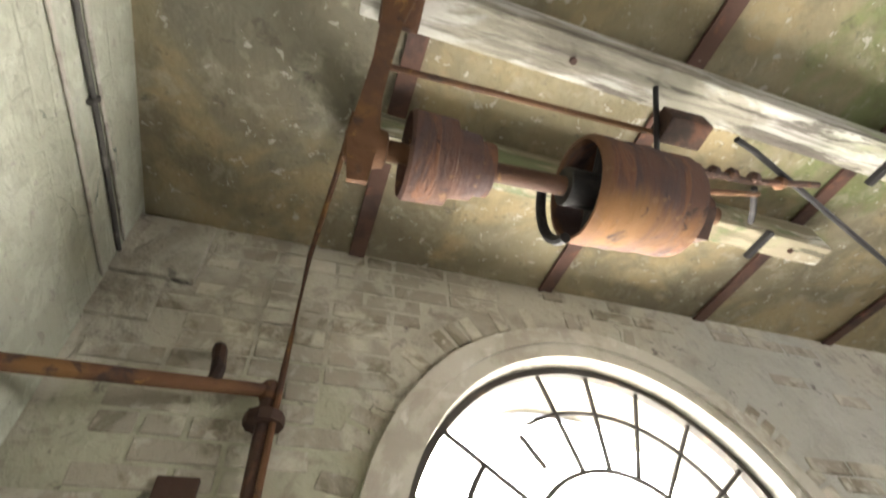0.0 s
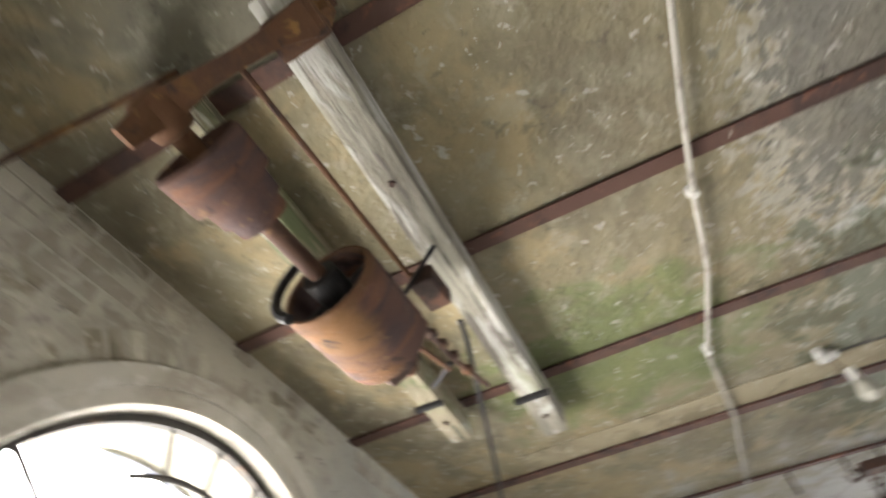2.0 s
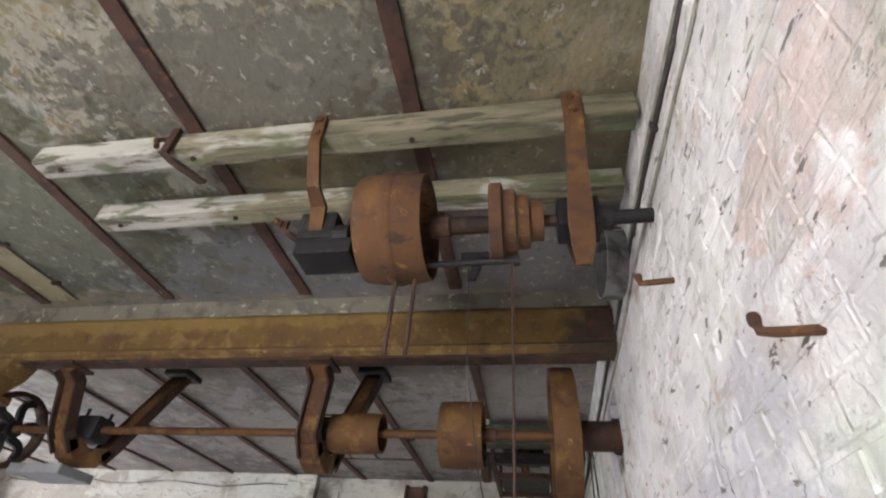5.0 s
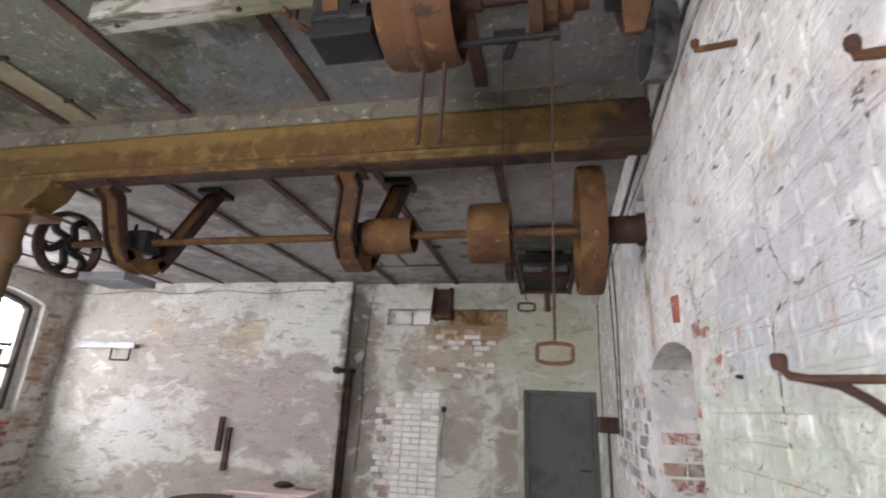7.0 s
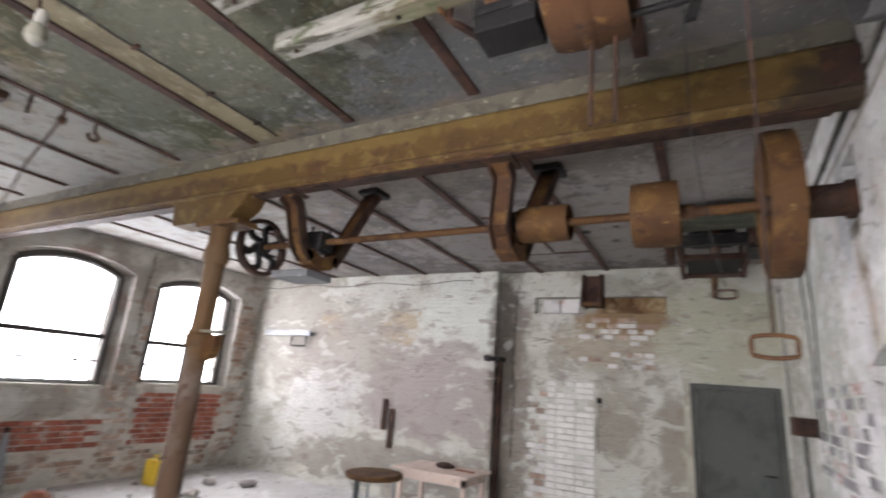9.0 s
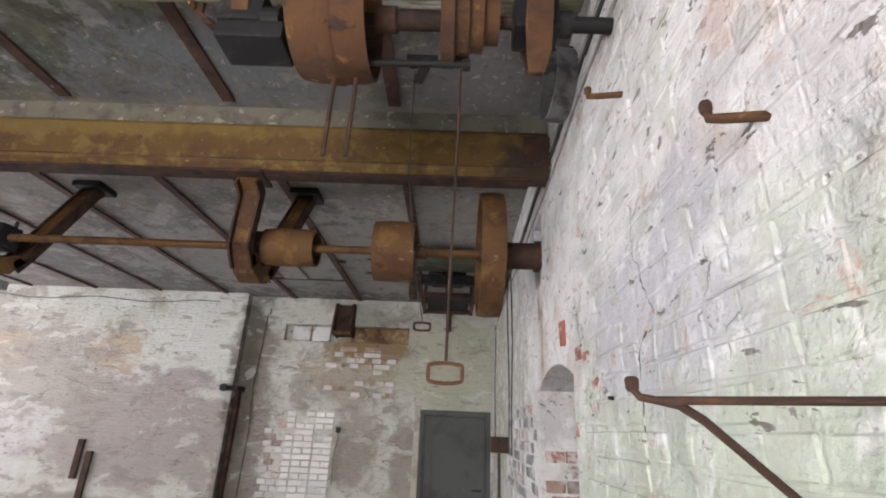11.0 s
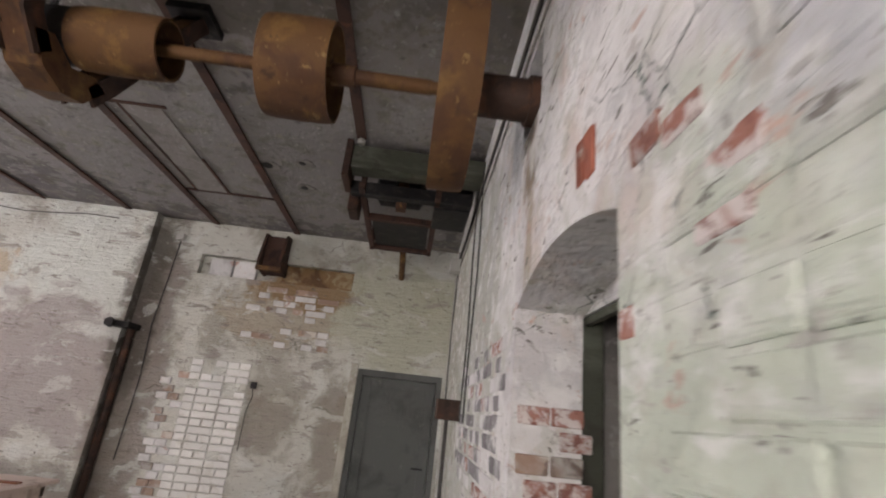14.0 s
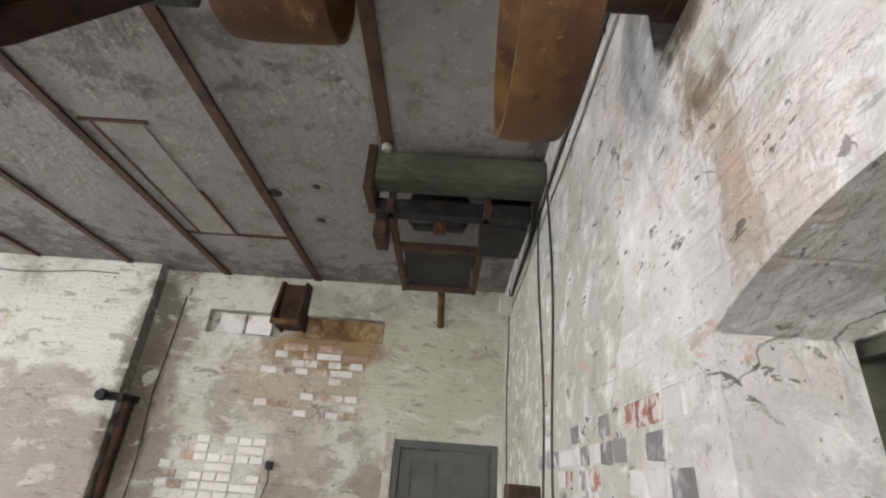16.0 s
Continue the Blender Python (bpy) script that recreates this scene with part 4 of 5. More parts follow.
for y0, y1, x0, x1 in ((0.495, 0.625, -3.10, -0.70), (0.045, 0.150, -2.88, -0.78)):
    tb = thing("timber_bearer", "whitewashed split timber bearer below the ceiling beams", "timber", (x0, y0, 3.27), "timber bearers")
    part("beam", boxes((x0, x1, y0, y1, 3.27, 3.43), bevel=0.010), ("timber", "timber_ochre")[y0 < 0.3], tb)
    for x in (x0 + 0.2, -1.35):
        part("bolt", rod(bmesh.new(), (x, (y0 + y1) / 2, 3.271), (x, (y0 + y1) / 2, 3.258), 0.012, 6), "dark_rust", tb, "rusty bolt head")
A1Z = 2.915
cs1 = thing("countershaft", "orange rusted countershaft with two drums near the arched window", "countershaft", (-1.4, 0.36, A1Z))
part("shaft", local(rod(bmesh.new(), (0.06, 0, A1Z), (-1.05, 0, A1Z), 0.028, 18)), "rust", cs1, "", True)
d1 = [(-0.08, 0.112), (-0.09, 0.120), (-0.20, 0.116), (-0.206, 0.094), (-0.27, 0.090), (-0.274, 0.076), (-0.315, 0.074), (-0.317, 0.03), (-0.20, 0.03), (-0.13, 0.100)]
part("stepped_drum", local(lathe(bmesh.new(), d1, (0, 0, A1Z), "x", 56)), "drum_rust", cs1, "brown rusted drum with shallow steps", True)
d2 = [(x, r * 0.70) for x, r in ((-0.575, 0.212), (-0.59, 0.224), (-0.63, 0.225), (-0.68, 0.22), (-0.70, 0.225), (-0.72, 0.219), (-0.76, 0.223), (-0.79, 0.217), (-0.88, 0.218), (-0.90, 0.21), (-0.90, 0.195), (-0.70, 0.2), (-0.575, 0.2))]
dr = part("belt_drum", local(lathe(bmesh.new(), d2, (0, 0, A1Z), "x", 64)), "drum_rust", cs1, "orange and violet rusted belt drum", True)
bm = lathe(bmesh.new(), [(-0.76, 0.055), (-0.54, 0.055), (-0.54, 0.025), (-0.76, 0.025)], (0, 0, A1Z), "x", 24)
for k in range(4):
    a = k * math.pi / 2 + 0.6
    rod(bm, (-0.64, 0.05 * math.cos(a), A1Z + 0.05 * math.sin(a)), (-0.64, 0.142 * math.cos(a), A1Z + 0.142 * math.sin(a)), 0.02, 8)
part("spider", local(bm), "black", dr)
part("collar", local(lathe(bmesh.new(), [(-0.90, 0.05), (-1.0, 0.06)], (0, 0, A1Z), "x", 20, False)), "dark_rust", cs1, "", True)
hg = thing("shaft_hanger", "heavy orange rusted hanger bolted to the whitewashed timber", "bracket", (-0.78, 0.4, 3.2), "strap hangers")
part("strap", local(flat_bar(bmesh.new(), [(-0.02, 0.345, 3.44), (-0.02, 0.345, 3.27), (-0.015, 0.33, 3.235), (0.0, 0.24, 3.17), (0.01, 0.16, 3.09), (0.025, 0.09, 2.99), (0.03, 0.03, 2.90), (0.03, -0.04, 2.81)], [0.08, 0.10, 0.105, 0.06, 0.05, 0.055, 0.08, 0.05], 0.03, (1, 0, 0))), "rust", hg)
part("cap", local(boxes((-0.08, 0.035, 0.20, 0.36, 3.225, 3.268), bevel=0.014)), "rust", hg)
part("far_strap", local(flat_bar(bmesh.new(), [(0.02, -0.27, 3.44), (0.02, -0.265, 3.26), (0.02, -0.16, 3.08), (0.025, -0.07, 2.95)], [0.08, 0.09, 0.07, 0.07], 0.025, (1, 0, 0))), "dark_rust", hg)
part("boss", local(lathe(bmesh.new(), [(-0.035, 0.036), (-0.03, 0.048), (0.0, 0.055), (0.05, 0.053), (0.07, 0.043), (0.075, 0.03)], (0, 0, A1Z), "x", 24, False)), "rust", hg, "bright orange rusted bearing boss", True)
for z in (3.38, 3.29):
    part("bolt_head", local(rod(bmesh.new(), (-0.02, 0.355, z), (-0.02, 0.385, z), 0.024, 6)), "rust", hg)
hg = thing("shaft_hanger", "dark rusty hook hanger at the end of the belt drum", "bracket", (-1.75, 0.35, 3.2), "strap hangers")
part("strap", local(flat_bar(bmesh.new(), [(-0.93, -0.12, 3.30), (-0.93, -0.16, 3.1), (-0.93, -0.12, 2.9), (-0.93, 0.0, 2.80), (-0.93, 0.06, 2.84)], 0.055, 0.03, (1, 0, 0))), "dark_rust", hg)
part("hook", local(tube(bmesh.new(), [(-0.545, -0.155 * math.cos(t), A1Z + 0.155 * math.sin(t)) for t in [radians(50 - 11 * i) for i in range(11)]], 0.016)), "black", hg)
rg = thing("shifter_gear", "tangle of rusty belt shifter rods and bent levers", "belt shifter", (-2.0, 0.4, 3.1))
part("guide_rod", local(rod(bmesh.new(), (0.0, 0.12, 3.16), (-0.85, 0.12, 3.14), 0.010, 8)), "rust", rg)
part("slider_block", local(boxes((-1.03, -0.88, 0.10, 0.19, 3.12, 3.20), bevel=0.01)), "dark_rust", rg)
part("lever", local(rod(bmesh.new(), (-0.86, 0.22, 3.26), (-0.88, 0.08, 3.10), 0.009, 8)), "black", rg)
part("rod", local(tube(bmesh.new(), [(-0.88, 0.06, 3.10), (-1.05, 0.04, 3.12), (-1.3, 0.03, 3.14), (-1.6, 0.06, 3.17)], 0.012)), "dark_rust", rg)
part("rod", local(tube(bmesh.new(), [(-1.02, -0.02, 3.05), (-1.06, -0.02, 3.08), (-1.35, 0.0, 3.12)], 0.010)), "rust", rg)
part("lever", local(tube(bmesh.new(), [(-1.20, 0.14, 3.20), (-1.28, 0.12, 3.19), (-2.2, -0.20, 3.18), (-3.0, -0.50, 3.17)], 0.011)), "black", rg)
part("bent_bar", local(tube(bmesh.new(), [(-1.36, 0.0, 3.16), (-1.45, -0.10, 3.18), (-1.50, -0.16, 3.2)], 0.012)), "black", rg)
for y0, y1, x in ((0.47, 0.65, -2.70), (0.02, 0.17, -2.50)):
    part("clamp", boxes((x - 0.014, x + 0.014, y0, y1, 3.245, 3.268), bevel=0.003), "black", rg)
for k, x in enumerate((-1.04, -1.12, -1.2, -1.30, -1.42)):
    part("collar", local(lathe(bmesh.new(), [(x, 0.016), (x - 0.012, 0.024), (x - 0.03, 0.022), (x - 0.04, 0.014)], (0, 0.04, 3.12 + 0.01 * k), "x", 10, False)), ("rust", "dark_rust")[k % 2], rg)

solid("wall_patch", boxes((-0.31, 0.03, SOUTH - 0.005, SOUTH + 0.035, 3.12, H - 0.03), (-0.22, 0.03, SOUTH - 0.005, SOUTH + 0.022, 2.93, 3.115), bevel=0.012), "a_wall", "raised patch of plaster in the corner under the ceiling", "plaster patch", kind="structure")

# ---- pipes, cables and fittings ----
pp = thing("wall_pipe", "rusty steam pipe with flanged joints along the sooty wall", "pipe", (-0.5, -0.40, 2.7))
part("pipe", tube(bmesh.new(), [(0.03, -0.21, 2.50), (-0.09, -0.262, 2.532), (-0.36, -0.382, 2.604), (-0.66, -0.515, 2.685)], 0.022, 12), "rust", pp)
part("riser", tube(bmesh.new(), [(-0.66, -0.515, 2.70), (-0.665, -0.515, 2.4), (-0.67, -0.515, 1.2), (-0.67, -0.515, 0.0)], 0.024, 12), "dark_rust", pp)
part("flange", lathe(bmesh.new(), [(2.565, 0.060), (2.58, 0.062), (2.60, 0.060)], (-0.662, -0.515, 0), "z", 10, False), "dark_rust", pp)
part("elbow", lathe(bmesh.new(), [(2.65, 0.027), (2.67, 0.032), (2.70, 0.032), (2.715, 0.022)], (-0.66, -0.515, 0), "z", 14, False), "rust", pp, "", True)
part("bracket", tube(bmesh.new(), [(-0.47, SOUTH, 2.83), (-0.475, -0.52, 2.825), (-0.485, -0.48, 2.79), (-0.50, -0.45, 2.70), (-0.50, -0.445, 2.65)], 0.022), "dark_rust", pp)
cd = thing("ceiling_conduit", "thin rusty conduit hanging down past the sooty wall", "conduit", (-0.7, -0.2, 3.4))
part("conduit", tube(bmesh.new(), [(-0.755, 0.12, H - 0.02), (-0.74, -0.1, 3.40), (-0.70, -0.49, 3.30), (-0.69, -0.49, 2.77), (-0.68, -0.49, 1.2), (-0.68, -0.49, 0.0)], 0.011), "rust", cd)
solid("wall_plate", boxes((-0.53, -0.42, SOUTH - 0.004, SOUTH + 0.026, 2.33, 2.42), bevel=0.006), "dark_rust", "small dark rusty plate on the sooty wall", "plate")


def rise(y, z):
    """How far the cables climb towards the south corner."""
    return (z - 1.8) * max(0.0, 1.5 - y) * 0.0575


cl = thing("cable_run", "three limewashed cables clipped along the top of the white wall", "cable", (-0.02, 2, 3.1))
for z, r, mat, dx in ((3.045, 0.0085, "dark_cable", 0.010), (2.935, 0.006, "cable", 0.008), (3.09, 0.006, "cable", 0.008)):
    pts = [(wx(y) - dx, y, z + rise(y, z) + 0.008 * math.sin(y * 4.3 + z * 9) + 0.06 * max(0, min(2, y - 0.4))) for y in [-0.52 + 0.2 * i for i in range(44)]]
    part("cable", tube(bmesh.new(), pts, r), mat, cl)
for y in (0.1, 0.75, 1.5, 2.3, 3.1, 3.9, 4.7):
    zc = 3.045 + rise(y, 3.045) + 0.06 * max(0, min(2, y - 0.4))
    part("clip", boxes((wx(y) - 0.022, wx(y) + 0.004, y - 0.008, y + 0.008, zc - 0.02, zc + 0.02), bevel=0.003), "dark_cable", cl)
cv = thing("cable_drop", "three dark cables dropping down the white wall", "cable", (0.03, 6.0, 2.4))
for y, s in ((6.05, 0), (5.75, 2), (7.75, 4)):
    pts = [(wx(y) - 0.012, y + 0.05 * math.sin(i * 0.6 + s), 3.3 - i * 0.16) for i in range(12)]
    part("cable", tube(bmesh.new(), pts, 0.006), "dark_cable", cv)
solid("junction_box", boxes((-0.03, wx(7.6) + 0.004, 7.52, 7.66, 3.02, 3.16), bevel=0.01), "porcelain", "small white junction box in the wall corner", "junction box")
sb = thing("switch_box", "small dark rusty switch box on the white wall", "switch", (0.02, 6.3, 1.6))
part("case", boxes((-0.11, wx(6.3) + 0.004, 6.18, 6.40, 1.54, 1.68), bevel=0.01), "dark_rust", sb)
part("pipe", rod(bmesh.new(), (-0.03, 6.29, 0.9), (-0.03, 6.29, 1.54), 0.014), "dark_cable", sb)
cc = thing("ceiling_cable", "pale cable clipped across the ceiling beams", "cable", (-2.0, 1.5, 3.42))
part("cable", tube(bmesh.new(), [(wx(1.6) - 0.05, 1.72, 3.42), (-0.6, 1.63, 3.415), (-1.21, 1.585, 3.405), (-1.6, 1.55, 3.40), (-2.03, 1.53, 3.41), (-2.46, 1.525, 3.415), (-3.1, 1.44, 3.43), (-3.8, 1.5, 3.43), (-4.7, 1.48, 3.43)], 0.012), "cable", cc)
for x, y in ((-2.03, 1.53), (-3.05, 1.44), (-1.25, 1.59)):
    part("knob", lathe(bmesh.new(), [(3.395, 0.018), (3.43, 0.024), (3.455, 0.018)], (x, y, 0), "z", 12, False), "porcelain", cc)
cw = thing("ceiling_wire", "thin dark wire clipped along the ceiling", "wire", (-3.5, 2.8, 3.44))
part("wire", tube(bmesh.new(), [(-3.50, 2.0 + 0.2 * i, H - 0.012 + 0.006 * math.sin(i * 2)) for i in range(9)], 0.006), "dark_cable", cw)
for y in (2.5, 3.0, 3.4):
    part("clip", boxes((-3.53, -3.47, y - 0.01, y + 0.012, H - 0.02, H), bevel=0.003), "dark_rust", cw)
solid("ceiling_strip", boxes((-3.73, -3.53, 0.2, 3.62, H - 0.006, H + 0.01)), "strip", "pale cement strip beside a ceiling beam", "ceiling strip", kind="structure")
lm = thing("ceiling_lamp", "bare frosted bulb in a white porcelain holder", "lamp", (-3.50, 2.07, 3.44))
part("rose", lathe(bmesh.new(), [(3.455, 0.05), (3.43, 0.055), (3.415, 0.03)], (-3.49, 2.03, 0), "z", 20, False), "porcelain", lm, "", True)
part("arm", tube(bmesh.new(), [(-3.49, 2.03, 3.42), (-3.50, 2.05, 3.36), (-3.50, 2.07, 3.32)], 0.009), "dark_rust", lm)
part("holder", lathe(bmesh.new(), [(3.34, 0.024), (3.31, 0.028), (3.27, 0.026)], (-3.50, 2.07, 0), "z", 20, False), "porcelain", lm, "", True)
part("bulb", lathe(bmesh.new(), [(3.27, 0.018), (3.245, 0.034), (3.21, 0.046), (3.18, 0.044), (3.158, 0.026), (3.15, 0.006)], (-3.50, 2.07, 0), "z", 24, False), "bulb", lm, "", True)
solid("insulator", lathe(bmesh.new(), [(3.40, 0.02), (3.42, 0.03), (3.455, 0.022)], (-3.42, 1.98, 0), "z", 16, False), "porcelain", "white porcelain ceiling insulator", "insulator", smooth=True)

for y in (3.82, 5.82):
    pier = thing("pier_cable", "thin dark cable clipped up the window pier", "cable", (-8.5, y, 2.5), "pier cables")
    part("cable", tube(bmesh.new(), [(-8.505, y + 0.02 * math.sin(k * 1.3), 3.40 - 0.2 * k) for k in range(9)], 0.009), "dark_cable", pier)
    for z in (3.0, 2.4):
        part("clip", boxes((-8.522, -8.49, y - 0.02, y + 0.02, z - 0.012, z + 0.012)), "dark_rust", pier)

# overhead track with hooks and chain
tx = BX[4] - 0.01
for i, y in enumerate((1.75, 2.10, 2.32, 2.52, 2.72, 2.94)):
    hk = thing("ceiling_hook", "dark iron hook hanging from a ceiling beam", "hook", (tx, y, 3.43), "ceiling hooks")
    ln = (0.16, 0.10, 0.11, 0.15, 0.10, 0.08)[i]
    part("shank", rod(bmesh.new(), (tx, y, 3.445), (tx, y, 3.445 - ln), 0.011, 8), "dark_rust", hk)
    if i in (1, 2, 5):
        part("hook", tube(bmesh.new(), [(tx, y + 0.035 * math.sin(a), 3.445 - ln - 0.035 + 0.035 * math.cos(a)) for a in [k * 0.5 for k in range(11)]], 0.011), "dark_rust", hk)
ch = thing("chain", "short rusty chain doubled over a trolley hook", "chain", (tx - 0.05, 2.2, 3.38))
part("trolley", boxes((tx - 0.08, tx + 0.03, 2.16, 2.40, 3.31, 3.37), bevel=0.012), "dark_rust", ch)
for s in (0, 1):
    for k in range(9):
        c = Vector((tx - 0.07 - 0.002 * k, 2.20 + 0.05 * s - 0.003 * k, 3.31 - 0.048 * k))
        q = Matrix.Translation(c) @ Matrix.Rotation(math.pi / 2 * (k % 2), 4, "Z")
        part("link", tube(bmesh.new(), [q @ Vector((0.016 * math.cos(a), 0, 0.032 * math.sin(a))) for a in [j * math.pi / 5 for j in range(11)]], 0.0065, 6), "dark_rust", ch)
part("end_block", boxes((tx - 0.12, tx - 0.05, 2.15, 2.25, 2.84, 2.90), bevel=0.01), "dark_rust", ch)
sr = thing("suspension_rod", "long thin dark rod slung from a ceiling beam", "rod", (tx, 2.72, 3.4))
part("rod", tube(bmesh.new(), [(tx, 2.72, 3.36), (tx - 0.9, 2.9, 3.22), (tx - 2.9, 3.40, 2.90)], 0.011), "dark_rust", sr)
part("eye", lathe(bmesh.new(), [(2.70, 0.03), (2.74, 0.03)], (tx, 0, 3.35), "y", 12, False), "dark_rust", sr)

# fittings on the white wall
for y, z, ln, r in ((2.594, 2.735, 0.09, 0.010), (1.995, 2.225, 0.07, 0.009)):
    hk = thing("wall_hook", "rusty bent iron hook driven into the white wall", "hook", (0, y, z), "wall hooks")
    part("hook", tube(bmesh.new(), [(wx(y) + 0.02, y - 0.05, z - 0.02), (wx(y) - ln * 0.8, y - 0.015, z - 0.005), (wx(y) - ln, y, z + 0.005), (wx(y) - ln - 0.003, y + 0.004, z + 0.035)], r), "rust", hk)
    part("eye", lathe(bmesh.new(), [(z + 0.018, r), (z + 0.022, r * 1.2), (z + 0.034, r * 1.25), (z + 0.04, r)], (wx(y) - ln - 0.002, y + 0.003, 0), "z", 10, False), "rust", hk)
ab = thing("pipe_bracket", "rusty pipe bracket with a slanting stay on the white wall", "bracket", (-0.1, 2.0, 1.8))
part("pipe", tube(bmesh.new(), [(-0.305, 1.948, 1.788), (-0.303, 1.948, 1.777), (-0.294, 1.951, 1.768), (-0.276, 1.943, 1.764), (-0.02, 1.846, 1.768)], 0.0053, 10), "dark_rust", ab)
part("collar", lathe(bmesh.new(), [(1.774, 0.006), (1.778, 0.0085), (1.790, 0.009), (1.793, 0.006)], (-0.304, 1.948, 0), "z", 14, False), "rust", ab, "", True)
part("stay", tube(bmesh.new(), [(-0.272, 1.942, 1.764), (-0.25, 1.939, 1.759), (-0.22, 1.942, 1.742), (-0.02, 1.966, 1.580)], 0.006, 10), "dark_rust", ab)
solid("nail", rod(bmesh.new(), (0.02, 2.9, 1.83), (-0.05, 2.84, 1.83), 0.006, 8), "black", "bent dark nail in the white wall", "nail")
lp = thing("belt_loop", "grey worn leather belt loop hung against the wall top", "belt", (-0.08, 3.15, 3.2))
bm = bmesh.new()
pts = []
for k in range(29):
    a = 2 * math.pi * k / 28
    pts.append((-0.085 + 0.02 * math.sin(a), 3.12 + 0.22 * math.cos(a) * (1 if math.cos(a) > 0 else 0.75), 3.22 + 0.19 * math.sin(a) + 0.07 * math.cos(a)))
flat_bar(bm, pts, 0.095, 0.008, (1, 0.25, 0.1))
part("belt", bm, "leather", lp)
part("peg", rod(bmesh.new(), (0.02, 3.08, 3.385), (-0.16, 3.08, 3.385), 0.012, 8), "dark_rust", lp)

def crack(pts, widths):
    flat_bar_pts = [(wx(y) - 0.001, y, z) for y, z in pts]
    solid("wall_crack", flat_bar(bmesh.new(), flat_bar_pts, widths, 0.004, (0, 1, 0.35)), "passage", "dark jagged crack in the white wall", "crack", "wall cracks", kind="structure")


crack([(2.551, 1.979), (2.585, 1.957), (2.607, 1.94), (2.622, 1.917), (2.618, 1.905), (2.622, 1.875), (2.618, 1.85), (2.626, 1.828), (2.622, 1.80), (2.630, 1.76), (2.627, 1.73), (2.639, 1.69), (2.62, 1.66)], [0.003, 0.001, 0.003, 0.006, 0.001, 0.001, 0.004, 0.002, 0.001, 0.003, 0.003, 0.001, 0.001])

# motor rack under the ceiling
rk = thing("motor_rack", "dark red-brown iron rack with an old motor under the ceiling", "motor rack", (-0.5, 6.5, 3.3))
part("bearer", boxes((-0.96, wx(5.9) + 0.0, 5.84, 6.0, 3.22, 3.40), bevel=0.008), "timber_dark", rk, "mossy dark timber bearer")
part("end_iron", boxes((-1.0, -0.95, 5.80, 6.10, 3.12, 3.42), bevel=0.006), "dark_rust", rk)
for x in (-0.86, -0.28):
    part("side_bar", boxes((x - 0.022, x + 0.022, 5.95, 7.36, 3.10, 3.15), bevel=0.004), "beam", rk)
    part("post", boxes((x - 0.02, x + 0.02, 7.30, 7.34, 3.08, H), bevel=0.004), "dark_rust", rk)
    part("post", boxes((x - 0.02, x + 0.02, 6.02, 6.06, 3.12, H), bevel=0.004), "dark_rust", rk)
for y in (6.55, 7.34):
    part("cross_bar", boxes((-0.86, -0.28, y - 0.025, y + 0.025, 3.095, 3.15), bevel=0.004), "beam", rk)
part("tray", boxes((-0.82, -0.32, 6.60, 7.30, 3.13, 3.16)), "black", rk)
part("motor", lathe(bmesh.new(), [(-0.78, 0.08), (-0.74, 0.14), (-0.42, 0.14), (-0.38, 0.08)], (0, 6.32, 3.29), "x", 28, False), "black", rk, "dark motor body", True)
part("terminal_box", boxes((-0.76, -0.62, 6.14, 6.26, 3.16, 3.30), bevel=0.01), "grey_iron", rk)
part("switch_case", boxes((-0.98, -0.90, 6.18, 6.42, 3.02, 3.2), bevel=0.012), "dark_rust", rk)
part("side_box", boxes((-0.26, 0.0, 6.10, 6.40, 3.16, 3.32), bevel=0.012), "black", rk)
part("angle_bar", boxes((-0.95, -0.02, 6.03, 6.11, 3.10, 3.20), bevel=0.006), "black", rk)
part("lever", boxes((-0.60, -0.52, 6.12, 6.20, 3.05, 3.27), bevel=0.01), "rust", rk, "brown rusty upright lever")
part("fuse_box", boxes((-0.30, -0.02, 6.12, 6.55, 3.08, 3.30), bevel=0.012), "black", rk)
for k in range(3):
    part("terminal", rod(bmesh.new(), (-0.74 + 0.09 * k, 6.13, 3.13), (-0.74 + 0.09 * k, 6.13, 3.19), 0.022, 10), "porcelain", rk)
part("insulator", lathe(bmesh.new(), [(3.395, 0.02), (3.405, 0.03), (3.43, 0.028), (3.44, 0.018)], (-0.90, 5.822, 0), "z", 12, False), "porcelain", rk, "white porcelain insulator", True)
part("drain_pipe", rod(bmesh.new(), (-0.55, 7.7, 3.20), (-0.55, 8.25, 3.06), 0.035, 14), "rust_yellow", rk)

# fittings of the north wall
nb = thing("niche_beam", "rusty steel beam bedded in the wall niche", "beam", (-1.5, 8.3, 2.9))
part("web", boxes((-1.95, -1.12, 8.315, 8.355, 2.84, 3.06), bevel=0.004), "rust_plaster", nb)
part("flange", boxes((-1.95, -1.12, 8.268, 8.315, 2.832, 2.85), bevel=0.004), "rust_plaster", nb)
bb = thing("beam_bracket", "brown rusted box bracket projecting from the wall niche", "bracket", (-2.02, 8.15, 3.1))
for x in (-2.16, -1.92):
    part("cheek", prism(bmesh.new(), [(8.34, 2.90), (8.02, 2.92), (7.98, 3.0), (8.10, 3.36), (8.34, 3.38)], x - 0.015, x + 0.015, "x"), "dark_rust", bb)
part("back", boxes((-2.15, -1.93, 8.12, 8.34, 2.92, 3.34), bevel=0.01), "beam", bb)
part("lip", boxes((-2.18, -1.90, 7.99, 8.06, 2.90, 2.95), bevel=0.01), "rust", bb)
for x in (-2.66, -2.38):
    solid("niche_stone", boxes((x - 0.13, x + 0.13, 8.29, 8.36, 2.84, 3.04), bevel=0.015), "brick_w", "pale limewashed stone set in the niche", "stone", "niche stones")
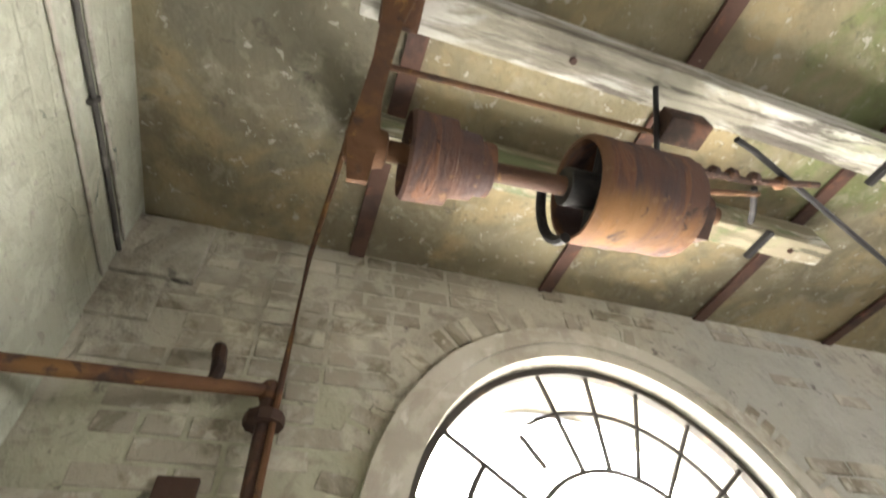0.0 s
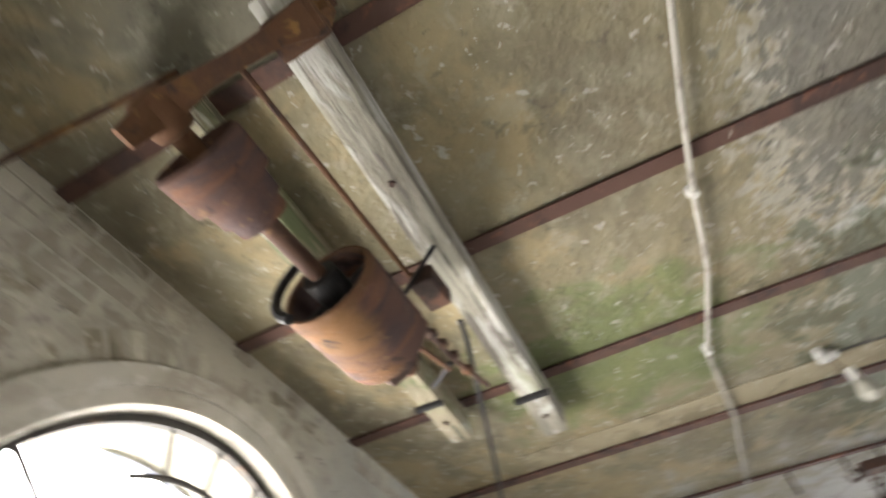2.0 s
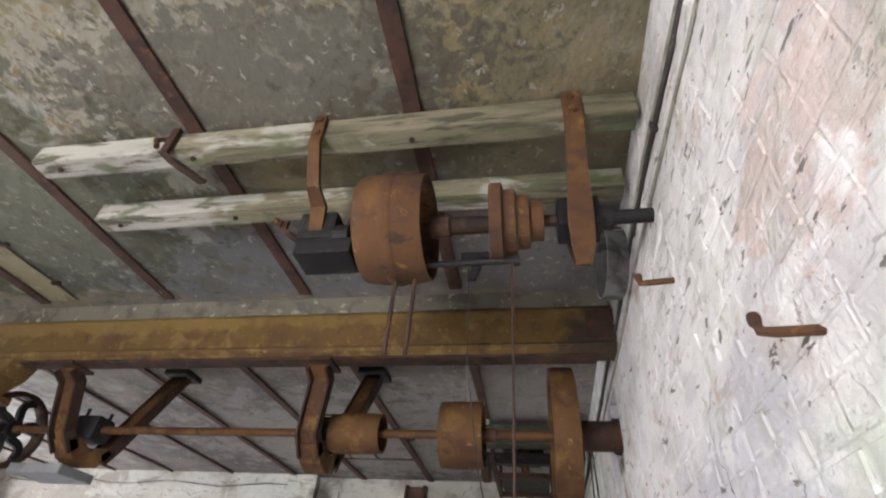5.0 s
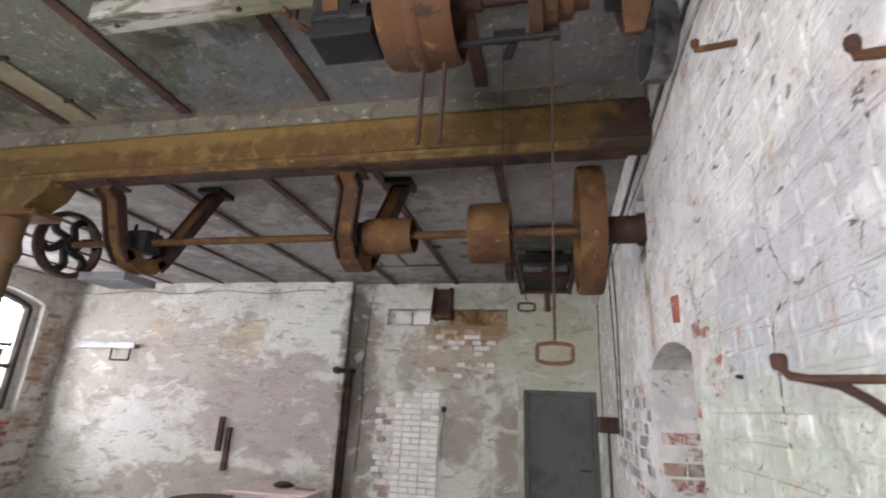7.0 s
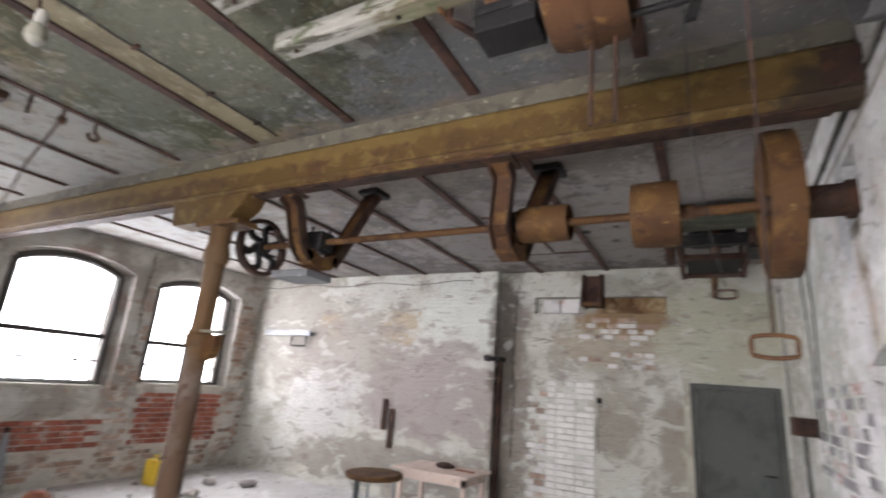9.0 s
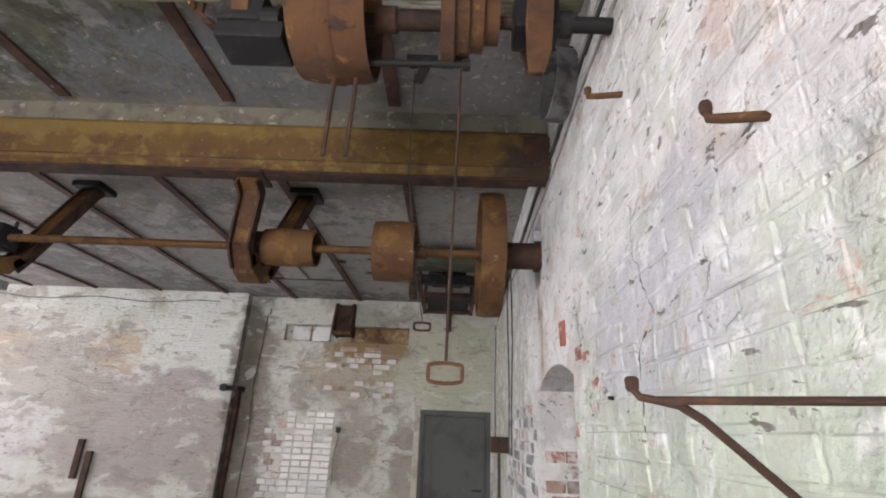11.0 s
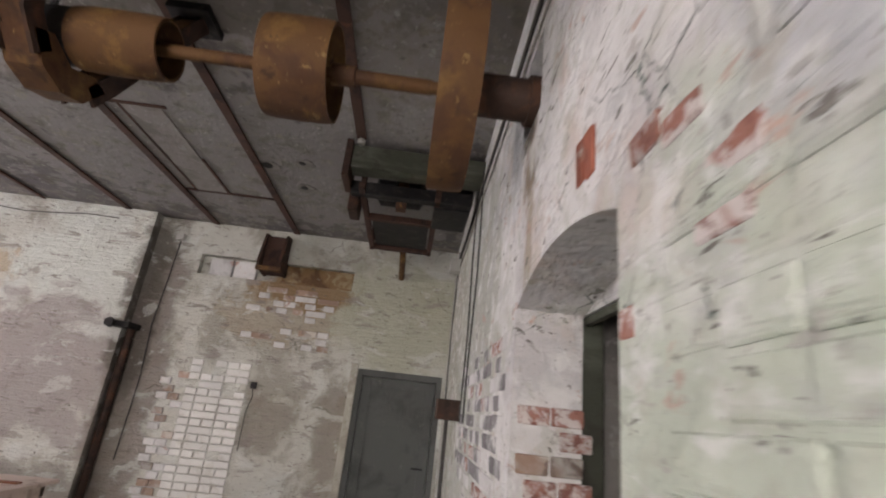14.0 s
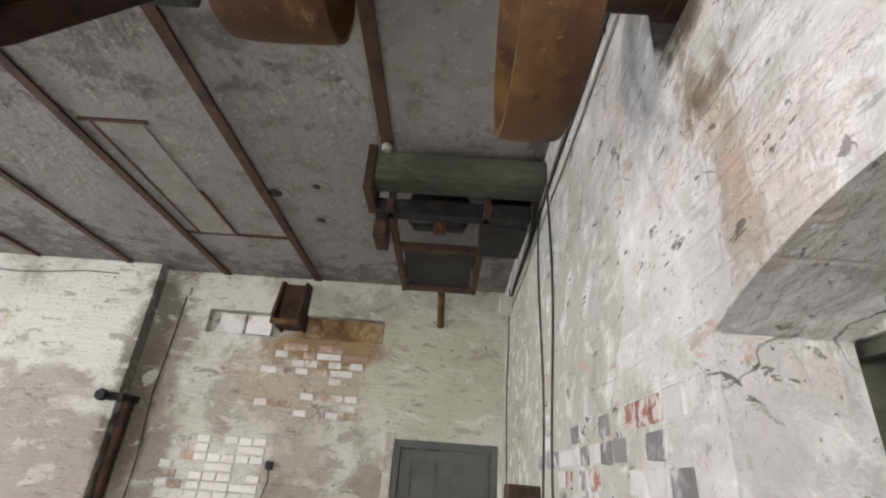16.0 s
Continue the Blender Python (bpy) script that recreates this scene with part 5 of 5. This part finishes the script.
dn = thing("door_1", "closed grey green panelled wooden door", "door", (-0.4, 8.3, 0), kind="structure")
part("door_frame", boxes((-0.89, -0.83, 8.27, 8.36, 0, 1.97), (0.0, 0.06, 8.27, 8.36, 0, 1.97), (-0.83, 0.0, 8.27, 8.36, 1.90, 1.97), bevel=0.004), "door", dn)
leaf = part("leaf", boxes((-0.825, -0.005, 8.325, 8.36, 0.01, 1.895)), "door", dn)
for x0, x1, z0, z1 in ((-0.825, -0.72, 0.01, 1.895), (-0.11, -0.005, 0.01, 1.895), (-0.72, -0.11, 1.80, 1.895), (-0.72, -0.11, 1.40, 1.50), (-0.72, -0.11, 0.01, 0.2), (-0.55, -0.50, 1.50, 1.80), (-0.33, -0.28, 1.50, 1.80)):
    part("rail", boxes((x0, x1, 8.308, 8.325, z0, z1), bevel=0.003), "door", leaf)
part("latch", rods(((-0.07, 8.27, 1.0), (-0.07, 8.32, 1.0), 0.012), ((-0.07, 8.275, 1.0), (-0.18, 8.275, 1.0), 0.009)), "black", dn)
part("door_surround", boxes((-0.97, -0.89, 8.235, 8.27, 0, 2.02), bevel=0.01), "trim", dn)
vp = thing("corner_pipe", "dark rusty down pipe with a clamp at the wall step", "pipe", (-3.40, 8.15, 1))
part("pipe", rod(bmesh.new(), (-3.39, 8.19, 0.0), (-3.39, 8.19, 2.12), 0.04, 16), "dark_rust", vp)
part("clamp", boxes((-3.52, -3.32, 7.98, 8.24, 2.10, 2.16), bevel=0.008), "black", vp)
part("clamp_nut", rod(bmesh.new(), (-3.50, 7.93, 2.13), (-3.50, 8.0, 2.13), 0.05, 6), "black", vp)
cn = thing("corner_cable", "thin dark cable with a white junction box in the wall corner", "cable", (-3.2, 8.25, 2.8))
part("cable", tube(bmesh.new(), [(-3.17, 8.24, 3.18), (-3.19, 8.245, 2.7), (-3.22, 8.245, 2.2), (-3.18, 8.245, 1.6), (-3.2, 8.245, 0.8)], 0.007), "dark_cable", cn)
part("junction_box", boxes((-3.22, -3.14, 8.21, 8.262, 3.19, 3.27), bevel=0.008), "porcelain", cn)
pl = thing("socket", "broken black wall socket with a dangling wire", "socket", (-1.98, 8.24, 1.66))
part("case", boxes((-2.01, -1.95, 8.22, 8.262, 1.63, 1.70), bevel=0.008), "black", pl)
part("wire", tube(bmesh.new(), [(-1.98, 8.23, 1.63), (-1.96, 8.22, 1.55), (-2.0, 8.24, 1.4), (-2.0, 8.24, 1.0)], 0.005), "dark_cable", pl)
tr = thing("lamp_tray", "grey sheet metal lamp tray on the flaking wall", "lamp tray", (-7.55, 8.08, 2.42))
part("tray", boxes((-8.12, -7.0, 8.0, 8.112, 2.37, 2.44), bevel=0.006), "zinc", tr)
part("rail", boxes((-8.12, -7.0, 7.985, 8.0, 2.43, 2.46)), "zinc", tr)
part("hanging_frame", rods(((-7.47, 8.06, 2.37), (-7.47, 8.06, 2.19), 0.014), ((-7.12, 8.06, 2.37), (-7.12, 8.06, 2.19), 0.014), ((-7.47, 8.06, 2.19), (-7.12, 8.06, 2.19), 0.014)), "black", tr)
for x, z0, z1 in ((-5.27, 0.95, 1.42), (-5.13, 0.70, 1.28)):
    solid("wall_batten", boxes((x - 0.04, x + 0.04, 8.07, 8.112, z0, z1), bevel=0.006), "dark_rust", "dark brown wooden batten on the flaking wall", "batten", "wall battens")
wcb = thing("wall_cable", "sagging thin cable along the top of the flaking wall", "cable", (-6, 8.09, 3.3))
part("cable", tube(bmesh.new(), [(-8.4 + 0.35 * i, 8.095, 3.30 - 0.03 * math.sin(i * 1.4)) for i in range(14)], 0.006), "dark_cable", wcb)

# ---- loose things on the floor ----
tb = thing("table", "pale pinkish wooden table against the flaking wall", "table", (-3.55, 6.9, 0))
part("tabletop", boxes((-4.05, -3.06, 6.54, 7.24, 0.72, 0.75), bevel=0.004), "pink_wood", tb)
part("apron", boxes((-3.99, -3.12, 6.60, 6.625, 0.63, 0.72), (-3.99, -3.12, 7.155, 7.18, 0.63, 0.72), (-3.99, -3.965, 6.62, 7.16, 0.63, 0.72), (-3.145, -3.12, 6.62, 7.16, 0.63, 0.72)), "pink_wood", tb)
for x in (-3.99, -3.17):
    for y in (6.60, 7.13):
        part("leg", boxes((x, x + 0.05, y, y + 0.05, 0, 0.72), bevel=0.004), "pink_wood", tb)
rt = thing("round_table", "round rusty worktable on thin legs", "table", (-3.95, 6.0, 0))
part("tabletop", lathe(bmesh.new(), [(0.70, 0.30), (0.715, 0.31), (0.74, 0.31), (0.75, 0.29)], (-3.92, 6.0, 0), "z", 36, False), "rust_yellow", rt)
for a in (0.3, 2.4, 4.5):
    part("leg", rod(bmesh.new(), (-3.92 + 0.22 * math.cos(a), 6.0 + 0.22 * math.sin(a), 0.70), (-3.92 + 0.26 * math.cos(a), 6.0 + 0.26 * math.sin(a), 0), 0.016), "zinc", rt)
solid("grey_post", rod(bmesh.new(), (-3.95, 5.75, 0.0), (-3.95, 5.75, 0.70), 0.03, 12), "grey_iron", "dark grey iron post under the round table", "post")


def lump(name, at, size, mat, label, category, group=""):
    bm = bmesh.new()
    bmesh.ops.create_icosphere(bm, subdivisions=2, radius=1.0)
    for v in bm.verts:
        k = 1 + 0.3 * noise.noise(v.co * 1.6 + Vector(at) * 7)
        v.co = Vector((v.co.x * size[0] * k, v.co.y * size[1] * k, max(-0.75, v.co.z * k) * size[2] + 0.75 * size[2])) + Vector(at)
    return solid(name, bm, mat, label, category, group)


lump("rag", (-3.55, 6.95, 0.745), (0.13, 0.09, 0.035), "dark_rust", "crumpled dark rag on the pink table", "rag")
solid("slat", boxes((-3.38, -3.14, 6.86, 6.92, 0.751, 0.765), bevel=0.003), "red_wood", "short brown slat on the pink table", "slat")
can = thing("canister", "yellow plastic canister on the floor below the window", "canister", (-7.85, 6.2, 0))
part("body", boxes((-7.98, -7.72, 6.08, 6.30, 0.002, 0.34), bevel=0.03), "yellow", can, "", True)
part("cap", lathe(bmesh.new(), [(0.34, 0.04), (0.38, 0.04)], (-7.78, 6.19, 0), "z", 16, False), "black", can)
part("handle", tube(bmesh.new(), [(-7.95, 6.19, 0.335), (-7.95, 6.19, 0.38), (-7.86, 6.19, 0.385), (-7.85, 6.19, 0.335)], 0.014), "yellow", can)
ct = thing("sheet_chute", "grey sheet metal chute leaning on the brick wall", "chute", (-8.3, 4.5, 0))
part("chute", prism(bmesh.new(), [(4.34, 0.0), (4.62, 0.0), (4.53, 0.55), (4.52, 0.72), (4.46, 0.72), (4.45, 0.55)], -8.46, -8.40, "x"), "zinc", ct)
part("knob", lathe(bmesh.new(), [(0.70, 0.03), (0.78, 0.03)], (-8.43, 4.49, 0), "z", 10, False), "black", ct)
lump("wood_block", (-7.2, 4.42, 0), (0.16, 0.15, 0.16), "red_wood", "red brown splintered wood block on the floor", "wood block")
lump("red_rag", (-6.9, 4.75, 0), (0.13, 0.08, 0.03), "brick_red", "crumpled dark red rag on the floor", "rag")
rs = random.Random(4)
for k in range(16):
    x, y = -8.3 + rs.random() * 1.5, 3.9 + rs.random() * 3.9
    s = 0.03 + 0.07 * rs.random() ** 2
    lump("rubble_stone", (x, y, 0), (s * 1.3, s, s * 0.8), "stone", "lump of grey plaster rubble on the floor", "rubble", "rubble stones")
verts, faces = [], []
for k in range(900):
    x, y, s = -8.4 + rs.random() ** 1.5 * 6.5, 3.2 + rs.random() * 4.8, 0.006 + 0.022 * rs.random() ** 2
    a, b0 = rs.random() * 6.3, len(verts)
    for i in range(3):
        verts.append((x + s * math.cos(a + i * 2.1) * (0.6 + rs.random()), y + s * math.sin(a + i * 2.1) * (0.6 + rs.random()), 0.001))
    verts.append((x, y, s * 0.7))
    faces += [(b0, b0 + 1, b0 + 3), (b0 + 1, b0 + 2, b0 + 3), (b0 + 2, b0, b0 + 3)]
me = bpy.data.meshes.new("plaster_crumbs")
me.from_pydata(verts, [], faces)
me.materials.append(M["stone"])
tagged(new("plaster_crumbs", me), "scattered grey plaster crumbs on the floor", "crumbs", kind="stuff")

ht = thing("ceiling_hatch", "outlined trapdoor patch in the ceiling", "hatch", (-2.5, 6.5, H), kind="structure")
part("panel", boxes((-2.66, -2.36, 5.79, 7.25, H - 0.008, H + 0.01)), "ceiling_pale", ht, "paler cement panel")
part("batten", boxes((-2.74, -2.32, 5.765, 5.79, H - 0.012, H + 0.01)), "beam", ht)
part("batten", boxes((-2.78, -1.88, 7.25, 7.28, H - 0.012, H + 0.01)), "beam", ht)
part("batten", boxes((-2.68, -2.66, 5.79, 7.25, H - 0.012, H + 0.01)), "beam", ht)
part("batten", boxes((-2.36, -2.335, 6.55, 7.25, H - 0.012, H + 0.01)), "beam", ht)
for x, y, r in ((-1.78, 6.50, 0.05), (-1.45, 6.38, 0.03), (-1.525, 6.88, 0.035)):
    cp = thing("cable_hole", "dark round hole with a pale cement patch in the ceiling", "hole", (x, y, H), "ceiling holes")
    bm = bmesh.new()
    o = []
    for k in range(16):
        a = k * math.pi / 8
        q = 0.09 * (1 + 0.35 * noise.noise(Vector((x * 9 + math.cos(a) * 1.4, y * 9 + math.sin(a) * 1.4, 0))))
        o.append((x + 0.02 + q * math.cos(a), y + 0.03 + q * math.sin(a)))
    part("patch", prism(bm, o, H - 0.004, H + 0.01, "z"), "ceiling_pale", cp)
    part("hole", lathe(bmesh.new(), [(H - 0.008, r), (H + 0.01, r)], (x, y, 0), "z", 12, False), "black", cp)

# ---- bricks, as pieces of the walls ----
UNIT = {}


def brick_mesh(lx, ly, lz, mat, variant=0):
    key = (round(lx, 3), round(ly, 3), round(lz, 3), mat, variant)
    if key not in UNIT:
        rb = random.Random(int(lx * 1000 + lz * 777 + variant * 31))
        bm = box(bmesh.new(), -lx / 2, lx / 2, -ly / 2, ly / 2, -lz / 2, lz / 2)
        for v in bm.verts:
            v.co += Vector((rb.uniform(-1, 1) * 0.004, rb.uniform(-1, 1) * 0.003, rb.uniform(-1, 1) * 0.003))
        bmesh.ops.bevel(bm, geom=bm.edges[:], offset=0.004, segments=1, affect="EDGES")
        UNIT[key] = finish(bm, "brick", mat)
    return UNIT[key]


def brick(parent, at, size, mat, turn=0.0, variant=0):
    ob = new("brick", brick_mesh(*size, mat, variant))
    ob.parent = parent
    ob.matrix_basis = Matrix.Translation(at) @ Matrix.Rotation(turn, 4, "Z")
    return ob


by_name = bpy.data.objects
rb = random.Random(11)
# white brick panel of the north wall, headers and stretchers in turn
nw = by_name["wall_north_2"]
for row in range(20):
    z, x = 1.85 - row * 0.077, -2.05
    for ln in ((0.25, 0.25, 0.12) if row % 2 else (0.12, 0.12, 0.12, 0.12, 0.12)):
        if rb.random() > 0.05 + 0.25 * (row < 4):
            brick(nw, (x - ln / 2, 8.257, z), (ln - 0.004, 0.02, 0.066), "brick_white", 0, rb.randrange(3))
        x -= ln + 0.009
for row in range(20):
    for k in range(2):
        if rb.random() < 0.4 + 0.03 * row:
            brick(nw, (-2.74 - 0.12 * k - 0.05 * (row % 2), 8.258, 1.85 - row * 0.077), (0.115, 0.02, 0.066), ("brick_w", "brick_old")[rb.random() < 0.5], 0, rb.randrange(3))
# loose bright bricks under the niche
for k in range(34):
    row = rb.randrange(9)
    brick(nw, (-2.3 + 1.0 * rb.random(), 8.259, 2.74 - row * 0.077), ((0.12, 0.24)[rb.random() < 0.3], 0.012, 0.062), ("brick_w", "brick_old")[rb.random() < 0.45], 0, rb.randrange(3))
# smoke-stained bricks of the south wall round the arch
sw = by_name["wall_south"]
for row in range(17):
    z = 3.42 - row * 0.077
    x = -0.07 - 0.13 * (row % 2)
    while x > -3.5:
        ln = 0.24 if rb.random() < 0.7 else 0.115
        c = x - ln / 2
        d = math.hypot(c - WC, z - WZ)
        near = -1.2 < x < -0.25 or rb.random() < 0.4
        if d > 1.18 and near and rb.random() > 0.10:
            brick(sw, (c, SOUTH - 0.005 + rb.uniform(-0.003, 0.003), z), (ln - 0.006, 0.018, 0.066), "brick_a", 0, rb.randrange(4))
        x -= ln + 0.012
# radial bricks of the arch
for k in range(46):
    a = radians(-8 + k * 4.25)
    if rb.random() < 0.45:
        ob = brick(sw, (0, 0, 0), (0.118, 0.018, 0.062), "brick_a", 0, rb.randrange(4))
        ob.matrix_basis = Matrix.Translation((WC + 1.082 * math.cos(a), SOUTH - 0.006, WZ + 1.082 * math.sin(a))) @ Matrix.Rotation(-a, 4, "Y")
# bricks showing through the whitewash
ww = by_name["wall_west"]


def west(y, z, ln, mat, proud=0.003):
    brick(ww, (wx(y) + 0.009 - proud, y, z), (0.018, ln, 0.064), mat, -0.0225, rb.randrange(4))


for row in range(11):
    z = 2.02 - row * 0.077
    y = 4.46 + 0.12 * (row % 2)
    while y < 6.1:
        ln = 0.24 if rb.random() < 0.1 else 0.112
        if row > 1 + (y - 4.4) * 2.0 * rb.random() and rb.random() < 0.8:
            west(y + ln / 2, z, ln, ("brick_w", "brick_grey", "brick_grey", "brick_faded")[min(3, int(rb.random() * 3.4))])
        y += ln + 0.014
for row in range(27):
    z = 3.32 - row * 0.077
    y = 1.62 + 0.12 * (row % 2)
    while y < 3.33:
        ln = 0.24 if row % 3 else 0.115
        if y + ln < 3.36 and rb.random() < 0.82:
            brick(ww, (wx(y + ln / 2) + 0.009 - rb.uniform(0.002, 0.008), y + ln / 2, z + rb.uniform(-0.003, 0.003)), (0.018, ln, 0.068), "w_wall", -0.0225 + rb.uniform(-0.012, 0.012), rb.randrange(4))
        y += ln + 0.011
for y, z, turn in ((3.55, 2.16, 1), (3.615, 2.17, 1), (3.28, 2.03, 0), (3.17, 2.005, 0), (3.07, 1.89, 0), (3.10, 1.825, 0), (3.37, 1.74, 0), (3.37, 1.45, 0)):
    brick(ww, (wx(y) + 0.003, y, z), (0.018, 0.058, 0.12) if turn else (0.018, 0.11 if z > 1.8 else 0.05, 0.055), ("brick_faded", "brick_red")[turn], -0.0225, rb.randrange(4))
# red bricks in the doorway jamb
for row in range(14):
    z = 1.60 - row * 0.077
    for k in range(2):
        if rb.random() < 0.9:
            brick(ww, (0.085 + 0.12 * k + 0.03 * (row % 2), 4.318, z), (0.110, 0.014, 0.062), ("brick_faded", "brick_old", "brick_w")[int(rb.random() * 3)], 0, rb.randrange(3))
# worn brick piers between the windows of the east wall
ew = by_name["wall_east"]
for y0, y1, z0, z1 in ((5.64, 6.0, 0.2, 2.3), (3.60, 4.0, 0.2, 2.2), (7.66, 8.08, 0.3, 2.9), (4.0, 5.6, 0.12, 0.42), (6.05, 7.6, 0.12, 0.42)):
    row, z = 0, z0
    while z < z1:
        y = y0 + 0.06 * (row % 2)
        while y < y1 - 0.1:
            ln = 0.24 if rb.random() < 0.5 and y + 0.24 < y1 else 0.115
            if rb.random() < 0.62:
                brick(ew, (-8.522, y + ln / 2, z), (0.02, ln, 0.064), "brick_old", 0, rb.randrange(3))
            y += ln + 0.013
        z += 0.077
        row += 1

# red brick infill below the windows
for y0, y1, z0, rows in ((6.06, 7.70, 0.50, 10), (4.16, 5.65, 0.50, 5), (2.15, 3.50, 0.42, 20)):
    for row in range(rows):
        y = y0 + 0.06 * (row % 2)
        while y < y1 - 0.2:
            brick(ew, (-8.520, y + 0.12, z0 + row * 0.077), (0.02, 0.238, 0.066), "brick_red", 0, rb.randrange(3))
            y += 0.25
